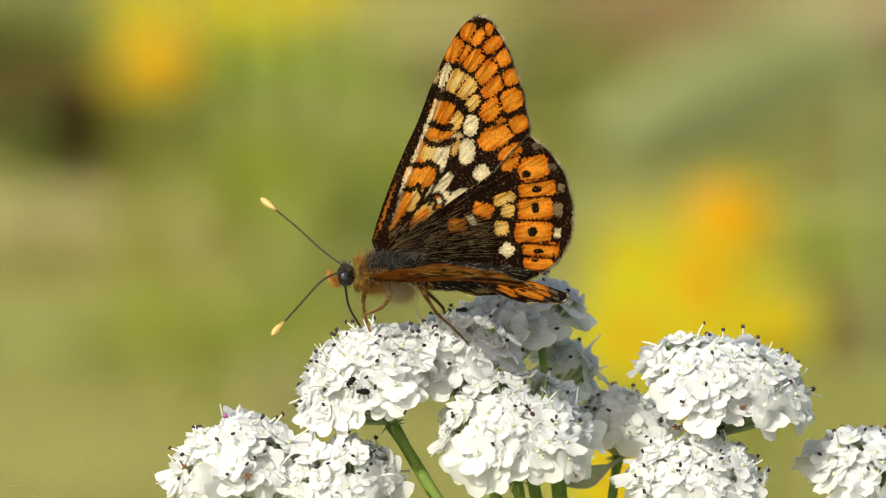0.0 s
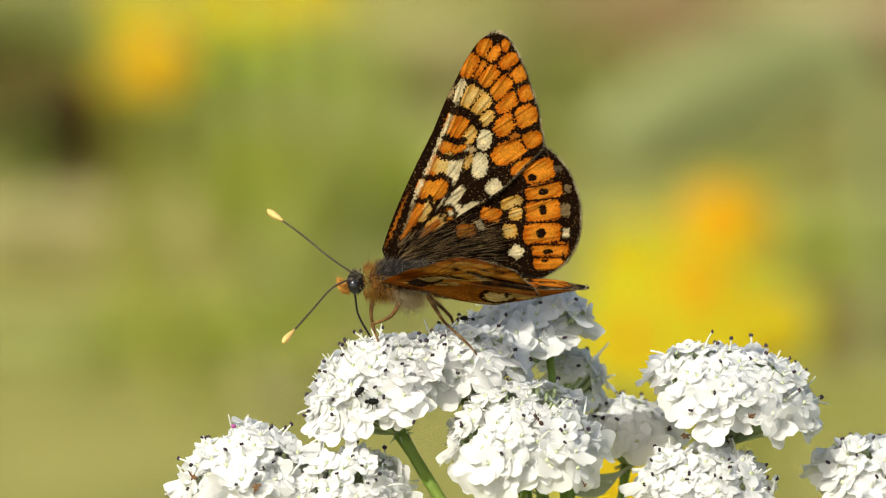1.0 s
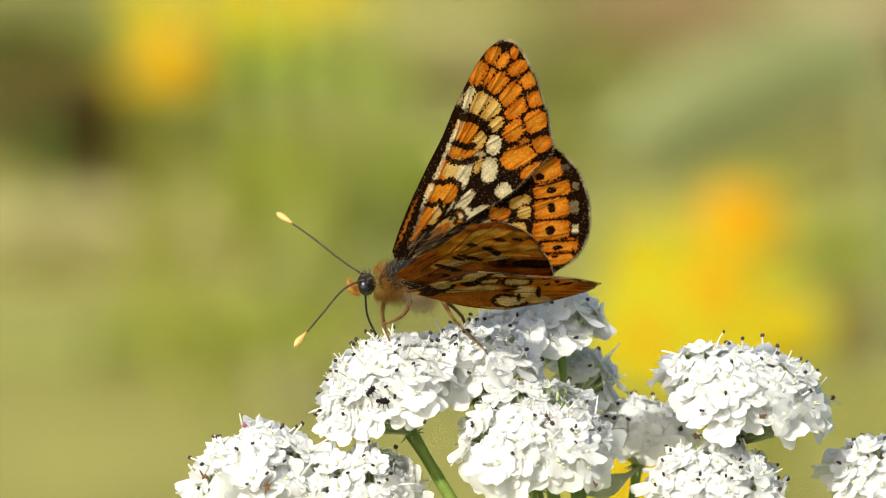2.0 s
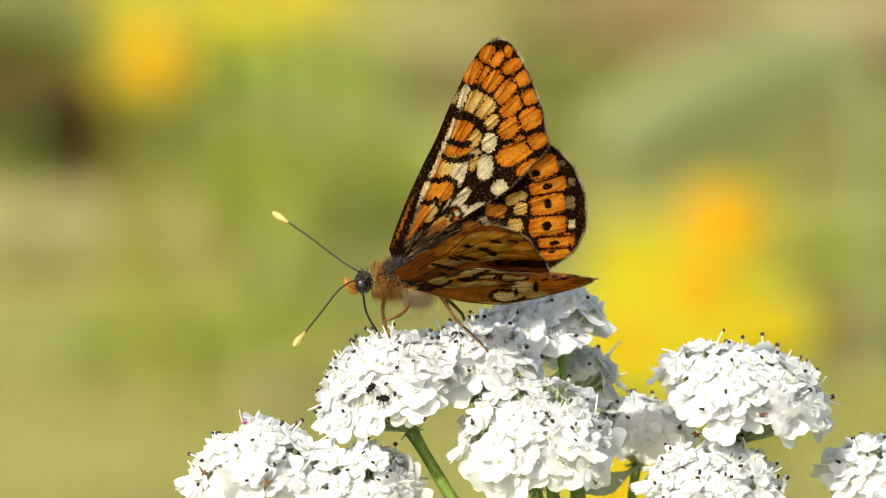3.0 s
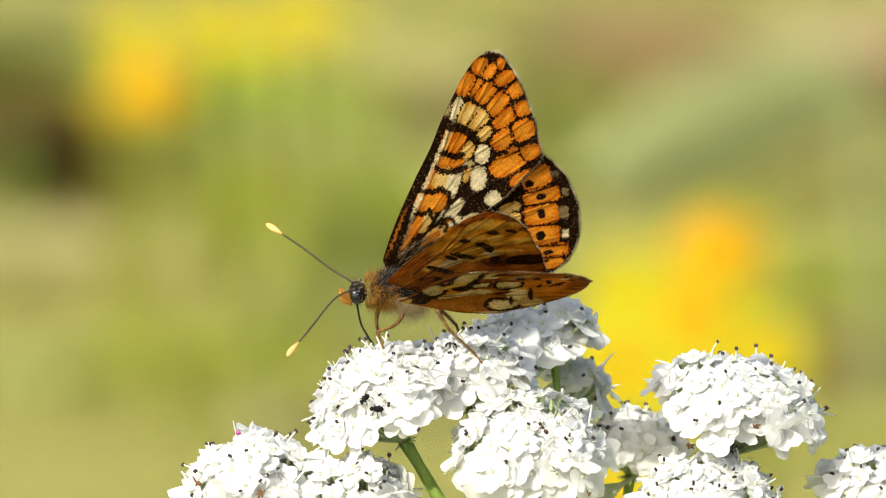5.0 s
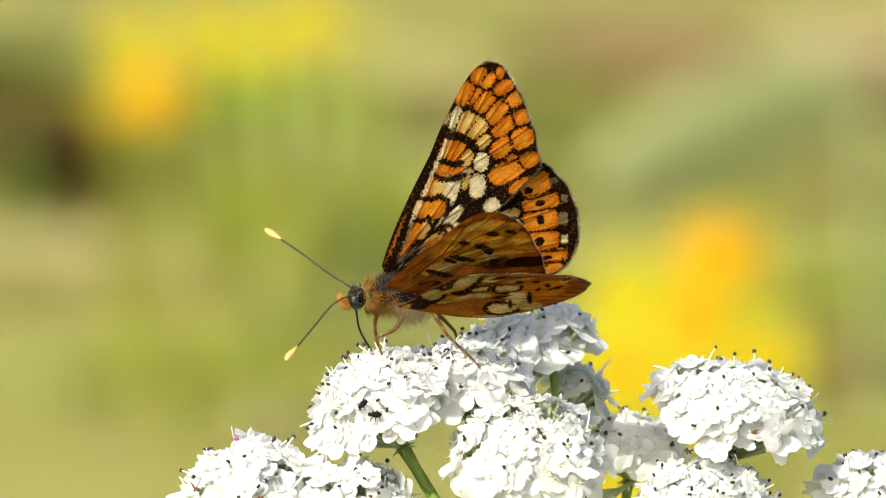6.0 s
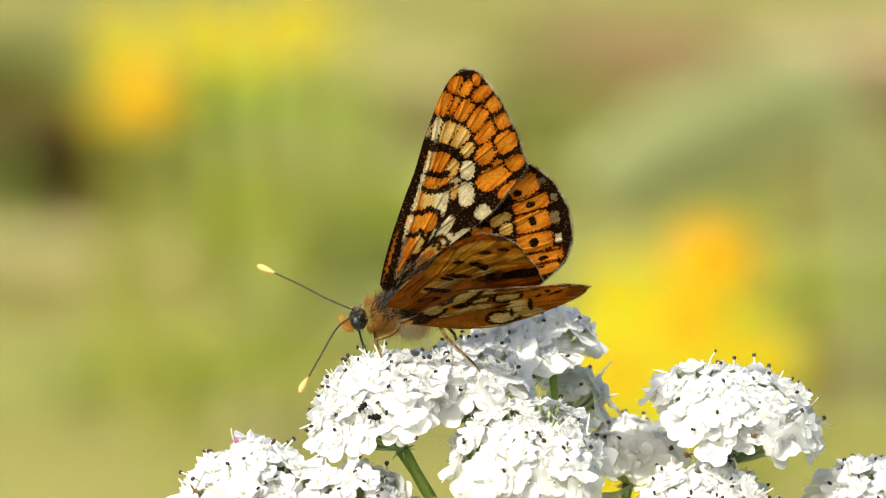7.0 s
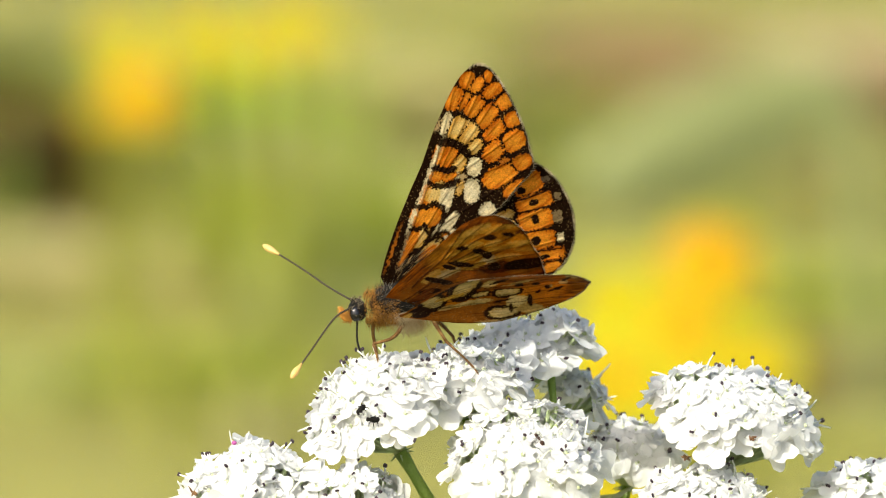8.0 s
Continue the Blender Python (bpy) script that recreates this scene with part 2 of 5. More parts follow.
class Shape:
    """Gathers vertices and faces of one mesh."""

    def __init__(self):
        self.v, self.f, self.m = [], [], []

    def grid(self, pts, rows, cols, mat=0, wrap=False):
        o = len(self.v)
        self.v += [tuple(p) for p in pts]
        for i in range(rows - 1):
            for j in range(cols if wrap else cols - 1):
                k = (j + 1) % cols
                self.f.append((o + i * cols + j, o + i * cols + k, o + (i + 1) * cols + k, o + (i + 1) * cols + j))
                self.m.append(mat)

    def tube(self, path, radii, sides=6, mat=0, caps=True):
        path = [Vector(p) for p in path]
        pts = []
        side = None
        for i, p in enumerate(path):
            d = (path[min(i + 1, len(path) - 1)] - path[max(i - 1, 0)]).normalized()
            side = (side - d * side.dot(d)).normalized() if side is not None and (side - d * side.dot(d)).length > 1e-6 else d.orthogonal().normalized()
            up = d.cross(side)
            r = radii[i] if isinstance(radii, (list, tuple)) else radii
            for k in range(sides):
                a = 2 * math.pi * k / sides
                pts.append(p + (side * math.cos(a) + up * math.sin(a)) * r)
        o = len(self.v)
        self.grid(pts, len(path), sides, mat, wrap=True)
        if caps:
            self.f += [tuple(o + k for k in reversed(range(sides))), tuple(o + (len(path) - 1) * sides + k for k in range(sides))]
            self.m += [mat, mat]

    def blob(self, c, rx, ry, rz, rings=6, sides=8, mat=0, turn=None, rough=0.0):
        pts = []
        for i in range(rings + 1):
            a = math.pi * i / rings
            for k in range(sides):
                b = 2 * math.pi * k / sides
                w = 1 + rough * random.uniform(-1, 1)
                p = Vector((rx * math.sin(a) * math.cos(b) * w, ry * math.sin(a) * math.sin(b) * w, rz * math.cos(a)))
                pts.append(Vector(c) + (turn @ p if turn else p))
        self.grid(pts, rings + 1, sides, mat, wrap=True)

    def hair(self, root, tip, r, mat=0):
        root, tip = Vector(root), Vector(tip)
        d = (tip - root).normalized()
        s = d.orthogonal().normalized()
        u = d.cross(s)
        o = len(self.v)
        self.v += [tuple(root + s * r), tuple(root - s * r * 0.5 + u * r * 0.87), tuple(root - s * r * 0.5 - u * r * 0.87), tuple(tip)]
        self.f += [(o, o + 1, o + 3), (o + 1, o + 2, o + 3), (o + 2, o, o + 3)]
        self.m += [mat] * 3

    def make(self, name, mats, parent=None, label="", smooth=True):
        return link(name, self.v, self.f, mats, parent, label, self.m, smooth)


def bend(points, n):
    """A smooth line of n points through a few."""
    p = [Vector(q) for q in points]
    p = [p[0] * 2 - p[1]] + p + [p[-1] * 2 - p[-2]]
    out = []
    for i in range(n):
        s = i / (n - 1) * (len(p) - 3)
        k = min(int(s), len(p) - 4)
        t = s - k
        a, b, c, d = p[k:k + 4]
        out.append(0.5 * ((2 * b) + (c - a) * t + (2 * a - 5 * b + 4 * c - d) * t * t + (3 * b - a - 3 * c + d) * t ** 3))
    return out


# ---- the meadow behind ----
def ground():
    s = Shape()
    n = 41
    pts = []
    for i in range(n):
        for j in range(n):
            x, y = ((j / (n - 1)) * 2 - 1), ((i / (n - 1)) * 2 - 1)
            x, y = 300 * x * abs(x) ** 2, 300 * y * abs(y) ** 2 + 3
            pts.append((x, y, 0.03 * noise.noise(Vector((x * 0.7, y * 0.7, 0)))))
    s.grid(pts, n, n)
    ob = s.make("ground", SOIL)
    return tagged(ob, "sunlit meadow ground of soil and dry grass", "ground", kind="structure")


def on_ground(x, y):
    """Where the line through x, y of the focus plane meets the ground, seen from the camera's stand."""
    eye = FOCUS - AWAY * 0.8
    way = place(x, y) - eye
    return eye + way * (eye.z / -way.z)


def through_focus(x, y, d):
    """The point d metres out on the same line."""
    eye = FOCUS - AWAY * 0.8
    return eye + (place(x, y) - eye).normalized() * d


def tuft(name, at, height, width, count, mat, label, lean=0.35, blade=0.004, seed=1, stuff=False):
    """A clump of bent, tapered blades."""
    rng = random.Random(seed)
    s = Shape()
    for i in range(count):
        a, r = rng.uniform(0, 6.28), width * math.sqrt(rng.random())
        root = Vector((r * math.cos(a), 0.6 * r * math.sin(a), -0.02))
        h = height * rng.uniform(0.5, 1.1)
        out = Vector((rng.gauss(0, 1), rng.gauss(0, 1), 0)) * lean * h
        side = Vector((rng.gauss(0, 1), rng.gauss(0, 1), 0)).normalized() * blade * rng.uniform(0.6, 1.4)
        pts = []
        for k in range(5):
            t = k / 4
            p = root + Vector((0, 0, h * (t - 0.25 * t * t * lean))) + out * t * t
            w = (1 - t ** 2) * 0.95 + 0.05
            pts += [p - side * w, p + Vector((side.y, -side.x, 0)) * 0.25 * w, p + side * w]
        s.grid(pts, 5, 3)
    ob = s.make(name, mat)
    ob.location = at
    return tagged(ob, label, "grass", kind="stuff" if stuff else "")


def yellow_flower(at, size, seed, face=(0, -0.75, 0.65), petals=17, disc=0.34):
    """A daisy-like flower on a stalk: two rows of rays round a domed disc."""
    rng = random.Random(seed)
    root = new("yellow_flower")
    root.location = (at.x, at.y, 0)
    z = Vector(face).normalized()
    x = z.orthogonal().normalized()
    y = z.cross(x)
    top = Vector((0, 0, at.z))
    for ring in range(2):
        for i in range(petals):
            s = Shape()
            a = 6.283 * (i + 0.5 * ring) / petals + rng.uniform(-0.07, 0.07)
            d, e = x * math.cos(a) + y * math.sin(a), y * math.cos(a) - x * math.sin(a)
            pts = []
            long = size * rng.uniform(0.9, 1.05) * (1 - 0.12 * ring)
            for k in range(6):
                t = k / 5
                w = size * 0.17 * math.sin(math.pi * (0.12 + 0.8 * t)) ** 0.6
                c = top + d * (size * disc * 0.7 + (long - size * disc * 0.7) * t) + z * (0.10 * size * math.sin(2.2 * t) - 0.05 * size * ring)
                pts += [c - e * w, c + z * 0.03 * size, c + e * w]
            s.grid(pts, 6, 3)
            s.make("ray_petal", YELLOW, root)
    s = Shape()
    turn = Matrix((x, y, z)).transposed()
    s.blob(top + z * 0.02 * size, size * disc, size * disc, size * disc * 0.55, 8, 18, 0, turn, 0.08)
    s.make("disc", GOLD, root, "orange-gold domed flower disc")
    s = Shape()
    s.tube(bend([(0.01, 0.02, -0.02), (0.0, 0.03, at.z * 0.5), top - z * 0.1 * size], 8), [0.0035] * 4 + [0.003] * 4, 7)
    s.make("stem", GRASS, root, "green stem")
    return tagged(root, "yellow daisy-like flower on a green stem in the meadow", "flower", "yellow flowers behind")


ground()


def sward(name, count, mat, seed, label, height=0.05, blade=0.004):
    """Short grass all over the strip of meadow that lies behind the flowers."""
    rng = random.Random(seed)
    s = Shape()
    for i in range(count):
        y = rng.uniform(1.5, 4.6)
        x = rng.uniform(-0.16, 0.16) * (y + 0.8)
        h = height * rng.uniform(0.4, 1.2)
        out = Vector((rng.gauss(0, 0.5), rng.gauss(0, 0.5), 0)) * h
        side = Vector((rng.gauss(0, 1), rng.gauss(0, 1), 0)).normalized() * blade * rng.uniform(0.6, 1.5)
        root = Vector((x, y, -0.02))
        pts = []
        for k in range(4):
            t = k / 3
            p = root + Vector((0, 0, h * t)) + out * t * t
            pts += [p - side * (1 - 0.9 * t * t), p + side * (1 - 0.9 * t * t)]
        s.grid(pts, 4, 2)
    return tagged(s.make(name, mat), label, "grass", kind="stuff")


sward("meadow_grass", 5000, GRASS, 1, "short olive-green meadow grass", 0.022)
sward("dry_grass", 1500, GRASS_DRY, 2, "short straw-coloured dry grass", 0.016)
sward("pale_grass", 1800, GRASS_PALE, 3, "short pale green meadow grass", 0.02)

# patches of the meadow: across, up, half width, height (in ticks at the focus), how thick, what grows
PATCHES_EDGE = [
    (-770, 400, 50, 150, 1.4, GRASS_DEEP), (-730, 380, 50, 120, 1.2, GRASS), (-675, 240, 44, 240, 1.4, GRASS_BROWN), (-705, 210, 34, 180, 1.0, GRASS_BROWN),
    (-765, 250, 36, 200, 1.0, GRASS_DEEP), (-680, 50, 120, 170, 1.2, GRASS_STRAW), (-720, -40, 60, 120, 0.8, GRASS), (-700, -160, 90, 160, 1.0, GRASS_PALE),
    (-690, -350, 100, 150, 1.0, GRASS_DRY), (-600, 330, 40, 140, 1.0, GRASS), (-660, 40, 80, 120, 1.0, GRASS_PINK), (-620, -230, 60, 120, 1.0, GRASS_BRIGHT),
]
PATCHES_LEFT = [
    (-345, 310, 66, 190, 1.8, GRASS_LIME), (-440, 250, 30, 110, 1.0, GRASS_LIME), (-330, 20, 60, 150, 0.9, GRASS_STRAW), (-470, 215, 55, 120, 1.1, GRASS_DRY),
    (-450, 180, 30, 100, 1.0, GRASS_BROWN), (-480, 60, 100, 150, 1.1, GRASS_STRAW), (-430, -150, 100, 190, 1.1, GRASS_BRIGHT), (-400, -190, 70, 150, 1.0, GRASS_PALE),
    (-560, -110, 44, 130, 1.0, GRASS_DRY), (-490, -330, 110, 150, 1.0, GRASS_STRAW), (-340, -300, 70, 150, 1.0, GRASS_BRIGHT), (-430, 30, 70, 140, 1.2, GRASS_PINK),
    (-560, -20, 70, 120, 1.0, GRASS_STRAW), (-340, 130, 60, 130, 1.0, GRASS_STRAW),
]
PATCHES_MIDDLE = [
    (-245, 190, 34, 280, 0.9, GRASS_PALE), (-265, 60, 50, 230, 0.8, GRASS_BRIGHT), (-95, 350, 70, 200, 1.0, GRASS_STRAW), (-110, 330, 40, 160, 0.8, GRASS),
    (-100, 180, 60, 180, 1.0, GRASS_STRAW), (240, 330, 60, 170, 1.0, GRASS), (250, 200, 50, 140, 1.0, GRASS), (290, 420, 60, 100, 1.0, GRASS_DRY),
    (200, 400, 60, 120, 1.3, GRASS_DEEP), (250, 260, 50, 120, 1.0, GRASS_DEEP), (300, 60, 60, 150, 1.0, GRASS_PALE), (-240, 120, 44, 260, 1.2, GRASS_BRIGHT),
    (-180, 90, 50, 200, 1.0, GRASS_PALE), (-200, -60, 60, 180, 1.0, GRASS_PALE), (-260, -200, 60, 150, 0.9, GRASS_STRAW), (-130, 430, 60, 90, 1.0, GRASS_BRIGHT),
    (80, 430, 70, 120, 1.0, GRASS),
]
PATCHES_RIGHT = [
    (380, 370, 95, 150, 1.8, GRASS_DRY), (400, 345, 56, 120, 1.3, GRASS_BROWN), (350, 440, 110, 150, 1.6, GRASS_DRY), (430, 390, 50, 120, 1.0, GRASS_PINK),
    (560, 420, 50, 130, 1.0, GRASS), (640, 330, 60, 110, 1.0, GRASS_DRY), (760, 390, 70, 190, 1.8, GRASS_PINK), (600, 400, 60, 90, 1.0, GRASS_STRAW),
    (690, 170, 100, 110, 1.2, GRASS), (740, 190, 50, 120, 1.2, GRASS_BROWN), (470, 140, 80, 80, 1.0, GRASS), (560, 110, 60, 90, 1.0, GRASS_DEEP),
    (730, 10, 70, 170, 1.1, GRASS_BRIGHT), (640, -10, 40, 140, 1.0, GRASS), (735, -130, 60, 170, 1.2, GRASS_BROWN), (690, -140, 60, 160, 1.0, GRASS_DRY),
    (660, -290, 100, 170, 1.0, GRASS),
]
NAMES = {GRASS_PALE: "pale green tuft of meadow grass", GRASS_DRY: "straw-coloured tuft of dry grass", GRASS_BROWN: "dark brown tuft of withered grass",
         GRASS_BRIGHT: "bright green tuft of meadow grass", GRASS_LIME: "lime-green tuft of lush grass", GRASS: "olive-green tuft of meadow grass", GRASS_DEEP: "dark green tuft of meadow grass",
         GRASS_STRAW: "beige tuft of dry grass", GRASS_PINK: "pale pinkish tuft of seeding grass"}
for k, (x, y, wide, high, thick, mat) in enumerate(PATCHES_EDGE + PATCHES_LEFT + PATCHES_MIDDLE + PATCHES_RIGHT):
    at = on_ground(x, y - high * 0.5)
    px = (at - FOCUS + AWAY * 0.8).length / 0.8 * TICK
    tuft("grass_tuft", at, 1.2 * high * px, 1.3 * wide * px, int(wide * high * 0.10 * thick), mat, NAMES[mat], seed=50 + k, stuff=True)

# tall loose stalks: across, up to, how long, blades, what grows
STALKS = [(-255, 330, 420, 26, GRASS_BRIGHT), (-300, 230, 380, 22, GRASS_PALE), (-215, 400, 420, 18, GRASS_STRAW), (-150, 300, 380, 16, GRASS_PALE), (235, 430, 300, 18, GRASS_PALE),
          (640, 420, 240, 14, GRASS_STRAW), (-620, 330, 300, 14, GRASS_BROWN), (-560, 90, 300, 16, GRASS_BRIGHT), (715, 90, 260, 18, GRASS_BRIGHT), (-430, 10, 280, 18, GRASS_BRIGHT),
          (-690, -20, 260, 16, GRASS_PALE), (-330, -60, 300, 16, GRASS_STRAW), (760, 20, 260, 14, GRASS_DRY), (-745, 380, 300, 18, GRASS_DEEP), (540, 330, 260, 12, GRASS), (330, 440, 260, 14, GRASS_BROWN)]
for k, (x, y, high, count, mat) in enumerate(STALKS):
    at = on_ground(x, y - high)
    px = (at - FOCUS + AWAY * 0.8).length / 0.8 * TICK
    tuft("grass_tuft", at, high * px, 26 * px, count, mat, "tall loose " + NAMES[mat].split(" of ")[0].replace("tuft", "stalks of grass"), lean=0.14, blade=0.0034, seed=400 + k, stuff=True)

# smaller tufts strewn between
rng = random.Random(31)
for k in range(64):
    x, y = rng.uniform(-780, 780), rng.uniform(-420, 430)
    mat = rng.choice((GRASS_PALE, GRASS_BRIGHT, GRASS_BROWN, GRASS_BRIGHT, GRASS_STRAW, GRASS_DRY, GRASS_DEEP, GRASS_PALE))
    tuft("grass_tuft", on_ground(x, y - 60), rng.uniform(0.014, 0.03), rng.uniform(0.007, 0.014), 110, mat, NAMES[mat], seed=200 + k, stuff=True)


def long_leaf(tip, end, d, wide, mat, label):
    """A broad arching leaf; its foot stands in the ground beyond its end."""
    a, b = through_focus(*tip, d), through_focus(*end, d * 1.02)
    foot = Vector((b.x + (b.x - a.x) * 0.25, b.y + 0.05, -0.02))
    path = bend([foot, b + (b - a) * 0.12 + Vector((0, 0, -0.03)), b, (a + b) / 2 + Vector((0, 0, 0.004)), a], 26)
    s = Shape()
    pts = []
    for i, p in enumerate(path):
        t = i / 25
        e = (path[min(i + 1, 25)] - path[max(i - 1, 0)]).normalized()
        n = e.cross(Vector((0, 1, 0.3))).normalized()
        u = max(0.0, (t - 0.42) / 0.58)
        w = wide * (0.10 + 0.90 * math.sin(math.pi * min(1, 0.02 + 0.96 * u)) ** 0.6)
        fold = e.cross(n) * wide * 0.25
        pts += [p - n * w, p - n * w * 0.5 + fold * 0.7, p + fold, p + n * w * 0.5 + fold * 0.7, p + n * w]
    s.grid(pts, 26, 5)
    root = new("broad_leaf")
    s.make("blade", mat, root)
    s = Shape()
    s.tube([Vector(pts[5 * i + 2]) for i in range(26)], [wide * 0.07 * (1.1 - i / 25) for i in range(26)], 6)
    s.make("midrib", mat, root)
    return tagged(root, label, "leaf")


long_leaf((245, 170), (700, 315), 2.95, 0.025, LEAF_PALE, "broad pale green leaf arching over the meadow")
# yellow flowers: across, up, distance, radius
BLOOMS = [(486, 34, 2.6, 0.0175), (445, -84, 2.2, 0.015), (560, -150, 2.25, 0.0150), (330, -170, 2.0, 0.016), (330, -80, 2.3, 0.016), (440, -200, 2.1, 0.015), (300, -420, 2.0, 0.016), (320, 10, 3.1, 0.012),
          (-515, 330, 2.9, 0.0145), (-420, 440, 2.9, 0.013), (-260, 450, 3.0, 0.014), (-340, 410, 3.2, 0.010), (-560, 430, 3.0, 0.012), (-180, 445, 3.3, 0.008), (-590, 300, 3.1, 0.007)]
for k, (x, y, d, r) in enumerate(BLOOMS):
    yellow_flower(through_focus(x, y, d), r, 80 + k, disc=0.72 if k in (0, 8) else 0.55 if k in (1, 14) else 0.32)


# ---- the white umbel ----
def petal(s, size, wide, a, lift, curl, rng, mat=0):
    """One notched petal, cupped, its tip curled in."""
    d, e, z = Vector((math.cos(a), math.sin(a), 0)), Vector((-math.sin(a), math.cos(a), 0)), Vector((0, 0, 1))
    pts = []
    tilt = rng.uniform(-0.15, 0.15)
    for i in range(6):
        t = i / 5
        for j in range(5):
            u = j / 2 - 1
            w = wide * (0.25 + 0.75 * math.sin(math.pi * min(1, 0.08 + 0.66 * t)) ** 0.8)
            notch = 0.22 * size * (1 - abs(u)) ** 1.5 * max(0, t - 0.6) / 0.4
            round_ = 0.2 * size * abs(u) ** 2.5 * max(0, t - 0.5) / 0.5
            r = 0.12 * size + size * t - notch - round_
            up = size * (lift * t - curl * t ** 3 + 0.16 * u * u * (0.3 + t)) + tilt * u * w
            pts.append(d * r * (1 - 0.12 * lift * t) + e * u * w + z * up)
    s.grid(pts, 6, 5, mat)


def floret_mesh(seed, rays):
    """Five petals round a small green ovary; rays: how much the outer petals outgrow the rest."""
    rng = random.Random(seed)
    s = Shape()
    for i in range(5):
        a = 6.283 * i / 5 + rng.uniform(-0.15, 0.15)
        grow = 1 + rays * max(0, math.cos(a)) * 0.8
        petal(s, 21 * TICK * grow * rng.uniform(0.85, 1.15), 14.5 * TICK * grow ** 0.9 * rng.uniform(0.9, 1.15), a, rng.uniform(-0.05, 0.3), rng.uniform(0.0, 0.3), rng)
    s.blob((0, 0, 0.5 * TICK), 3.8 * TICK, 3.8 * TICK, 3.6 * TICK, 4, 7, 1)
    for k in (-1, 1):
        s.tube([(k * 1.5 * TICK, 0, 3 * TICK), (k * 3.5 * TICK, 0, 11 * TICK)], [1.2 * TICK, 0.7 * TICK], 4, 0)
    return s


def stamen_mesh(seed):
    """A thin white thread with a dark two-lobed anther."""
    rng = random.Random(seed)
    s = Shape()
    for a in (0.0,):
        d = Vector((math.cos(a), math.sin(a), 0))
        h, o = (rng.uniform(14, 26) if rng.random() < 0.55 else rng.uniform(24, 42)) * TICK, rng.uniform(6, 26) * TICK
        path = bend([d * 4 * TICK, d * (4 * TICK + o * 0.45) + Vector((0, 0, h * 0.55)), d * (4 * TICK + o * rng.uniform(0.8, 1.15)) + Vector((0, 0, h))], 6)
        s.tube(path, [1.6 * TICK] * 4 + [1.3 * TICK, 1.0 * TICK], 6, 0)
        if rng.random() < 0.86:
            e = d.cross(Vector((0, 0, 1)))
            m = 1
            for k in (-1, 1):
                s.blob(path[-1] + e * k * 1.5 * TICK, 2.3 * TICK, 2.3 * TICK, 3.6 * TICK, 4, 6, m)
    return s


FLORETS = [floret_mesh(k, 0.15).make("floret", [PETAL, OVARY]) for k in range(7)]
RAYS = [floret_mesh(20 + k, 0.75).make("floret", [PETAL, OVARY]) for k in range(5)]
STAMENS = [stamen_mesh(40 + k).make("stamen", [FILAMENT, ANTHER, ANTHER_PINK]) for k in range(14)]
FLORET_DATA, RAY_DATA, STAMEN_DATA = [[o.data for o in g] for g in (FLORETS, RAYS, STAMENS)]
for o in FLORETS + RAYS + STAMENS:
    bpy.data.objects.remove(o)

HUB = place(272, -820, 0)


